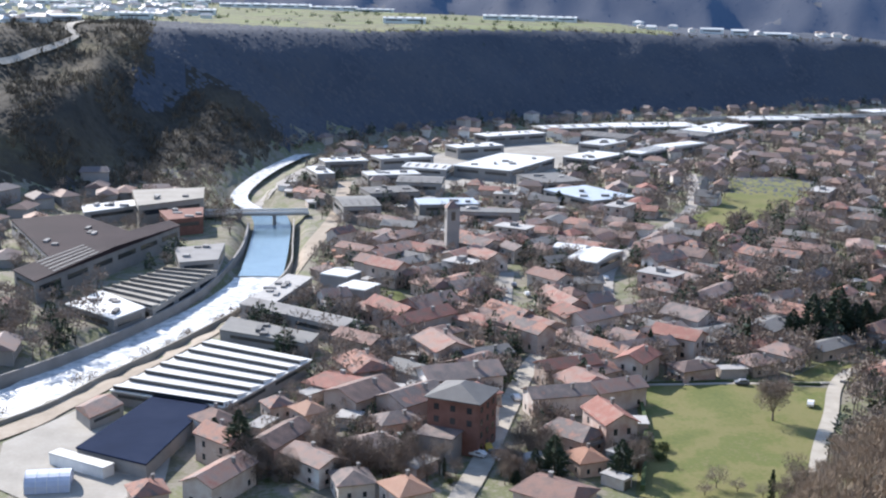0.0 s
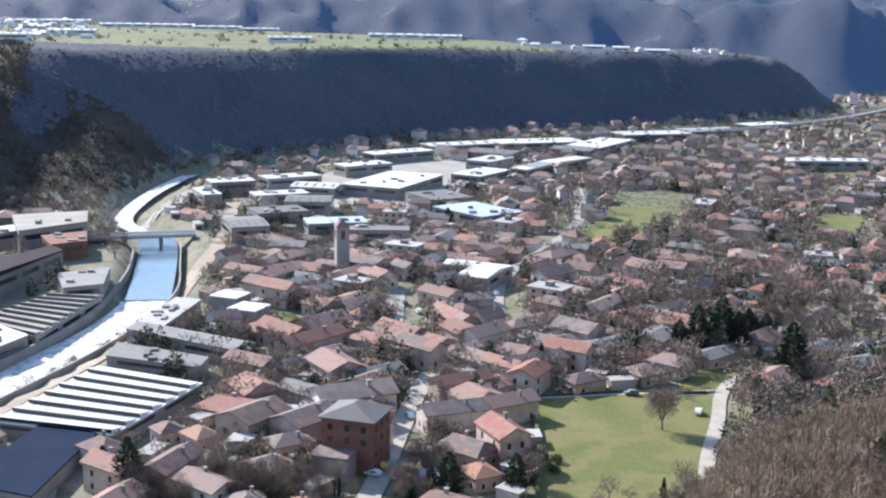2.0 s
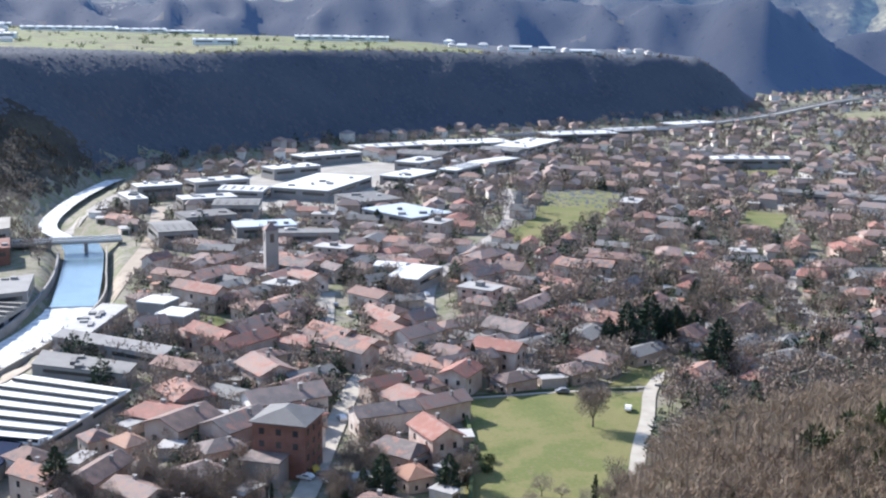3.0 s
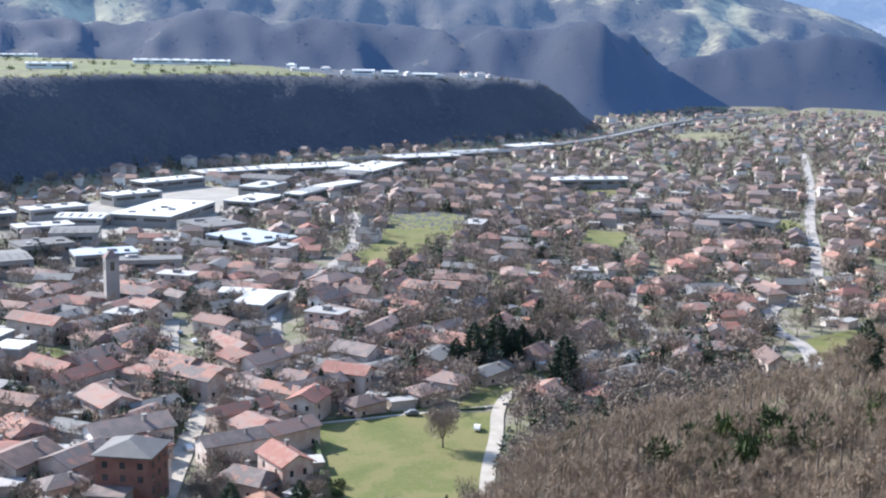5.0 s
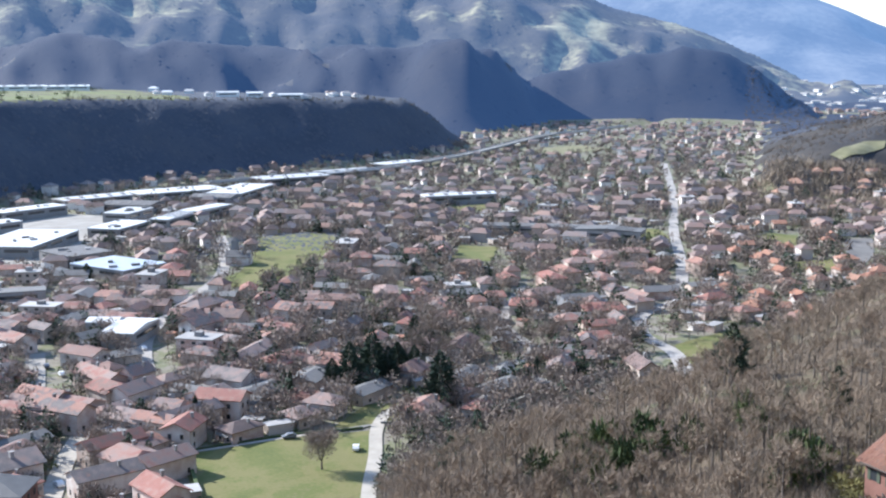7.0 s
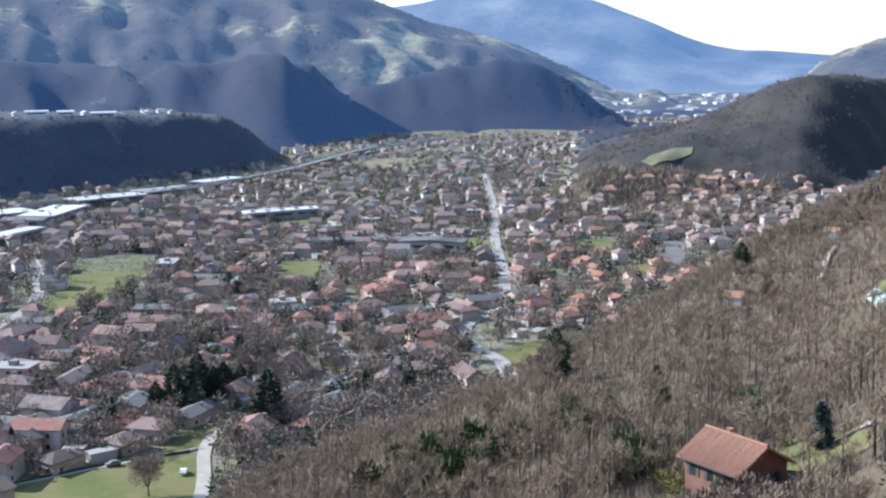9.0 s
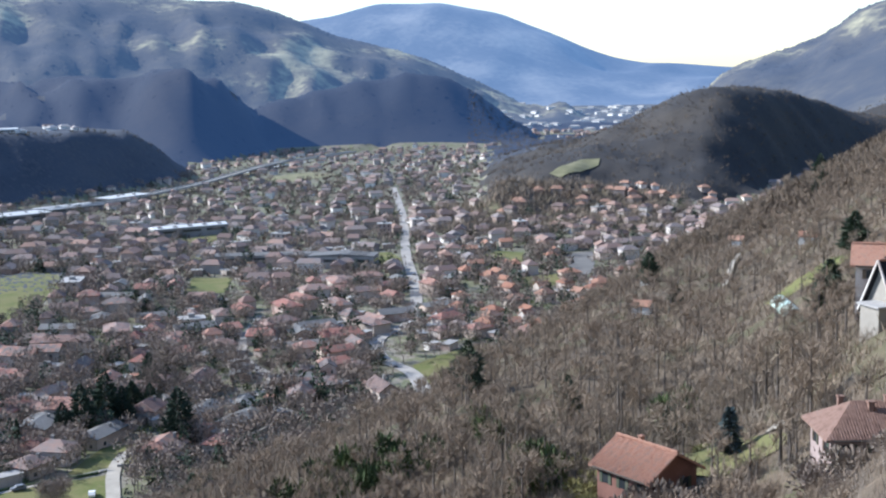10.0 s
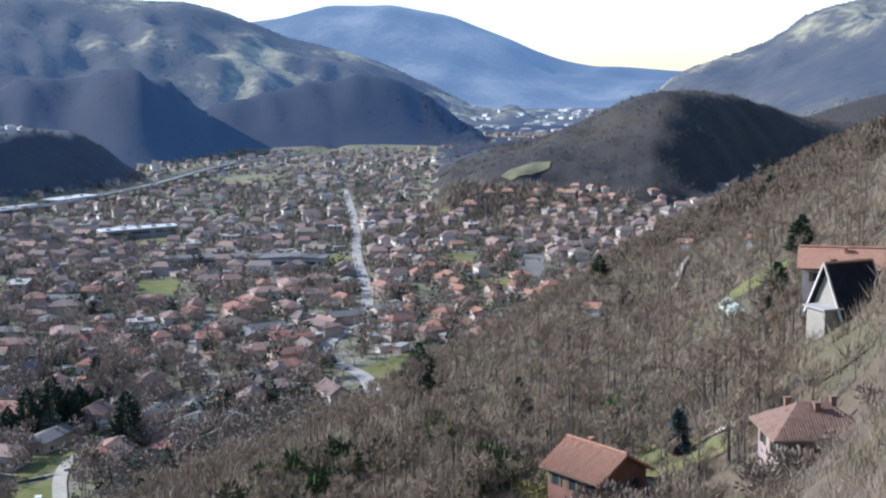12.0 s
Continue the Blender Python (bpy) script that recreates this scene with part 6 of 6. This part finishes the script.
while len(stand) < 2000:
    a = random.uniform(13, 55)
    d = 92 + 530 * random.random() ** 1.2
    x, y = d * math.sin(radians(a)), d * math.cos(radians(a))
    z = float(ground(x, y))
    s = random.uniform(0.3, 1.0)
    top = math.degrees(math.atan2(z + 10.5 * s - H, d))
    if z < 4 or any(math.hypot(x - p, y - q) < r for p, q, r in HOMES) or top > float(skyline_near(np.float64(a))) + 0.7 or GARDEN(x, y):
        continue
    if (39.2 < a < 46.5 and d < 150 and top > -18.9) or (46.5 <= a < 57.5 and d < 184 and top > (-17.4 if d < 128 else -11.5)):
        continue
    stand.append((d, x, y, s))
stand.sort()
hill_rest = []
for k, (d, x, y, s) in enumerate(stand):
    mdl = random.choice(wood_models) if random.random() < 0.988 else random.choice(fir_models)
    if k < 170:
        mdl.put(x, y, random.uniform(0, 360), (s, s, s), 0.3)
    else:
        hill_rest.append((mdl, x, y, s))


def joined(name, label, spots, which, m):
    """The trees past those that stand as things: their trunks or crowns in one mesh."""
    co, tri, n = [], [], 0
    cache = {}
    for mdl, x, y, s in spots:
        for o in mdl.ob.children:
            if (o.name.startswith("trunk")) != (which == "trunk") or o.data.materials[0] != m:
                continue
            if o.data.name not in cache:
                v = np.empty(len(o.data.vertices) * 3)
                o.data.vertices.foreach_get("co", v)
                o.data.calc_loop_triangles()
                t = np.empty(len(o.data.loop_triangles) * 3, dtype=np.int32)
                o.data.loop_triangles.foreach_get("vertices", t)
                cache[o.data.name] = (v.reshape(-1, 3), t)
            v, t = cache[o.data.name]
            g = random.uniform(0, 6.283)
            c, sn = math.cos(g) * s, math.sin(g) * s
            p = np.stack([v[:, 0] * c - v[:, 1] * sn + x, v[:, 0] * sn + v[:, 1] * c + y, v[:, 2] * s + float(ground(x, y)) - 0.3], 1)
            co.append(p)
            tri.append(t + n)
            n += len(v)
    if co:
        tagged(raw_mesh(name, np.concatenate(co), np.concatenate(tri), m), label, "trees", kind="stuff")


def raw_mesh(name, co, tri, m):
    me = bpy.data.meshes.new(name)
    me.vertices.add(len(co))
    me.vertices.foreach_set("co", co.ravel())
    me.loops.add(len(tri))
    me.loops.foreach_set("vertex_index", tri.astype(np.int32))
    me.polygons.add(len(tri) // 3)
    me.polygons.foreach_set("loop_start", np.arange(0, len(tri), 3, dtype=np.int32))
    me.update(calc_edges=True)
    me.materials.append(m)
    return new(name, me)


joined("garden_trunks", "trunks of many distant garden trees", rest, "trunk", M_BARK)
joined("garden_twigs", "bare brown crowns of distant garden trees", rest, "crown", M_TWIG)
joined("garden_needles", "dark crowns of distant garden conifers", rest, "crown", M_NEEDLE)
joined("garden_leaves", "green shrubs in distant gardens", rest, "crown", M_HEDGE)
joined("wood_trunks", "grey trunks of the hillside wood", hill_rest, "trunk", M_BARK)
joined("wood_twigs", "brown bare crowns of the hillside wood", hill_rest, "crown", M_BRUSH)
joined("wood_needles", "dark conifers in the hillside wood", hill_rest, "crown", M_NEEDLE)
for mdl in [lone] + wood_models + town_models + light_models + far_models + light_firs + fir_models + cypress_models + bush_models + light_bushes:
    mdl.finish()


# ------------------------------------------------------------------ woods too far or too many to count
def canopy(name, label, count, a0, a1, d0, d1, size, keep, m, blades=7, seed=0, power=1.0, thin=0.2, lift=1.0):
    """Tufts of twigs scattered over the land between two azimuths and distances, where keep(x, y, z, a, d) holds."""
    rng = np.random.default_rng(seed)
    a = rng.uniform(a0, a1, count)
    d = d0 + (d1 - d0) * rng.random(count) ** power
    x, y = d * np.sin(np.radians(a)), d * np.cos(np.radians(a))
    z = ground(x, y)
    ok = keep(x, y, z, a, d)
    x, y, z = x[ok], y[ok], z[ok]
    k = len(x)
    s = size * rng.uniform(0.6, 1.25, k)
    base = np.stack([x, y, z], 1)[:, None, :]
    off = rng.normal(0, 0.3, (k, blades, 3)) * s[:, None, None]
    off[..., 2] = np.abs(off[..., 2]) * 0.8
    way = rng.normal(0, 0.45, (k, blades, 3))
    way[..., 2] = rng.uniform(0.5, 1.2, (k, blades)) * lift
    side = rng.normal(0, 1, (k, blades, 3))
    side /= np.linalg.norm(side, axis=2)[..., None]
    c = base + off
    wide = (s * thin)[:, None, None]
    tri = np.stack([c - side * wide - [0, 0, 0.4], c + side * wide - [0, 0, 0.4], c + way * (s * 0.62)[:, None, None]], 2).reshape(-1, 3)
    return tagged(raw_mesh(name, tri, np.arange(len(tri)), m), label, "woods", kind="stuff")


def crowns(name, label, count, a0, a1, d0, d1, size, keep, m, seed=0, tall=0.55):
    """A closed wood far off: low rounded crowns, side by side and uneven, over the land where keep(x, y, z, a, d) holds."""
    rng = np.random.default_rng(seed)
    a = rng.uniform(a0, a1, count)
    d = d0 + (d1 - d0) * rng.random(count)
    x, y = d * np.sin(np.radians(a)), d * np.cos(np.radians(a))
    z = ground(x, y)
    ok = keep(x, y, z, a, d)
    x, y, z = x[ok], y[ok], z[ok]
    n, k = len(x), 6
    s = size * rng.uniform(0.6, 1.3, n)
    turn = rng.uniform(0, 6.283, n)[:, None] + np.arange(k) * 2 * math.pi / k
    r = s[:, None] * rng.uniform(0.75, 1.15, (n, k))
    rx, ry = x[:, None] + r * np.cos(turn), y[:, None] + r * np.sin(turn)
    ring = np.stack([rx, ry, ground(rx, ry) - 0.25 * s[:, None]], 2)
    tip = np.stack([x + rng.normal(0, 0.15, n) * s, y + rng.normal(0, 0.15, n) * s, z + tall * s * rng.uniform(0.7, 1.3, n)], 1)[:, None, :]
    co = np.concatenate([ring, tip], 1).reshape(-1, 3)
    one = np.array([[i, (i + 1) % k, k] for i in range(k)]).ravel()
    tri = (np.arange(n)[:, None] * (k + 1) + one[None, :]).ravel()
    ob = raw_mesh(name, co, tri, m)
    ob.data.polygons.foreach_set("use_smooth", np.ones(len(ob.data.polygons), dtype=bool))
    return tagged(ob, label, "woods", kind="stuff")


def steep(x, y, z):
    return np.abs(ground(x * 1.015, y * 1.015) - z) > 2.0


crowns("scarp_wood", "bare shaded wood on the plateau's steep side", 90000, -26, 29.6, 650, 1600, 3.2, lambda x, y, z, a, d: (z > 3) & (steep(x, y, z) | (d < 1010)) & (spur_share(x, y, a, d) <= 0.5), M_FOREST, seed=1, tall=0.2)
crowns("spur_wood", "brown wood on the spur beside the factories", 22000, -26, -2.4, 620, 1150, 3.4, lambda x, y, z, a, d: (z > 1.6) & (spur_share(x, y, a, d) > 0.5), M_SPUR, seed=2, tall=0.3)
canopy("spur_trees", "bare brown trees on the sunlit flank of the spur", 3400, -19, -4.8, 640, 970, 5.0, lambda x, y, z, a, d: (z > 1.6) & (spur_share(x, y, a, d) > 0.5) & (fbm(x, y, 70, 16, 3) > -0.2), M_SPURTWIG, blades=10, seed=22, thin=0.07)
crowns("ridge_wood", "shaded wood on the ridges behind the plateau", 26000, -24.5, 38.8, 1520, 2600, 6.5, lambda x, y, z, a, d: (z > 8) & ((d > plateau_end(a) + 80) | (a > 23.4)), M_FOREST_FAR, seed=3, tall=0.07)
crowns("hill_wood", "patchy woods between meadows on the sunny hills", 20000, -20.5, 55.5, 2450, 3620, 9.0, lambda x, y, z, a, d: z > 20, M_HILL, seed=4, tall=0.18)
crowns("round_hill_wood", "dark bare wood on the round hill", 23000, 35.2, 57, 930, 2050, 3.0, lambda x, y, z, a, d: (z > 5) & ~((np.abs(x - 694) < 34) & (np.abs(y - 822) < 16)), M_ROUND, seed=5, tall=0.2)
canopy("hill_foot_trees", "bare trees along the foot of the round hill", 1500, 33.6, 45, 840, 1030, 7.0, lambda x, y, z, a, d: (z < 22) & ~((np.abs(x - 694) < 30) & (np.abs(y - 822) < 14)), M_BRUSH, blades=14, seed=23, thin=0.05)
canopy("hillside_wood", "brown bare wood on the near hillside", 21000, 31, 57, 460, 1500, 4.6, lambda x, y, z, a, d: (z > 5) & (d < table(a, (31, 460), (35, 490), (41, 570), (46.5, 840), (53, 1220), (57, 1450))), M_SLOPE, blades=9, seed=6, thin=0.09)
canopy("undergrowth", "brown brush and saplings on the hillside", 16000, 12, 57, 150, 590, 2.4, lambda x, y, z, a, d: (z > 4) & ~GARDEN(x, y), M_BRUSH, blades=11, seed=7, thin=0.04)
canopy("near_brush", "pale leafless brush around the hillside houses", 5200, 16.4, 57, 71, 227, 1.9, lambda x, y, z, a, d: (z > 4) & ~GARDEN(x, y), M_PALETWIG, blades=17, seed=8, thin=0.017)
canopy("near_brush", "brown leafless brush around the hillside houses", 4200, 16.4, 57, 71, 227, 2.3, lambda x, y, z, a, d: (z > 4) & ~GARDEN(x, y), M_BRUSH, blades=17, seed=18, thin=0.018)
canopy("far_garden_trees", "bare trees between the houses far across the town", 12500, -6.5, 46, 660, 2100, 4.6, lambda x, y, z, a, d: (z < 4) & np.array([bool(in_town(p, q)) and clear(p, q, 0.4) for p, q in zip(x.tolist(), y.tolist())]), M_TWIG, blades=7, seed=12, thin=0.2, lift=0.9)
canopy("river_scrub", "leafless scrub along the river and the railway", 2600, -9.8, 28, 790, 1480, 5, lambda x, y, z, a, d: (polyline_distance(RIVER, x, y) < 40) & (polyline_distance(RIVER, x, y) > 14) & (z < 8), M_TWIG, blades=24, seed=9, thin=0.05)
canopy("rim_trees", "bare trees along the brow of the plateau", 9000, -16, 24, 1000, 1560, 4.0, lambda x, y, z, a, d: (z > 25) & (np.abs(ground(x * 1.014, y * 1.014) - z) < 2.2) & (z - ground(x * 0.985, y * 0.985) > 3.0), M_SPURTWIG, blades=10, seed=31, thin=0.07)
canopy("foot_scrub", "brown leafless scrub at the foot of the spur", 1600, -15, -4, 600, 860, 4.5, lambda x, y, z, a, d: (z > -1) & (z < 7) & (polyline_distance(RIVER, x, y) > 13) & (x < -95), M_BRUSH, blades=12, seed=33, thin=0.06)
canopy("plateau_hedges", "dark hedges and trees across the plateau fields", 2600, -22, 8, 1010, 1700, 4.2, lambda x, y, z, a, d: (z > 55) & (d < plateau_end(a)) & (np.abs(fbm(x, y, 160, 41, 2)) < 0.07 + 0.1 * (a < -11)), M_HEDGE, blades=12, seed=34, thin=0.09)
canopy("round_hill_trees", "bare trees standing out of the round hill's wood", 5200, 35.2, 57, 930, 2050, 4.2, lambda x, y, z, a, d: (z > 8) & ~((np.abs(x - 694) < 40) & (np.abs(y - 822) < 22)), M_SLOPE, blades=9, seed=35, thin=0.05)
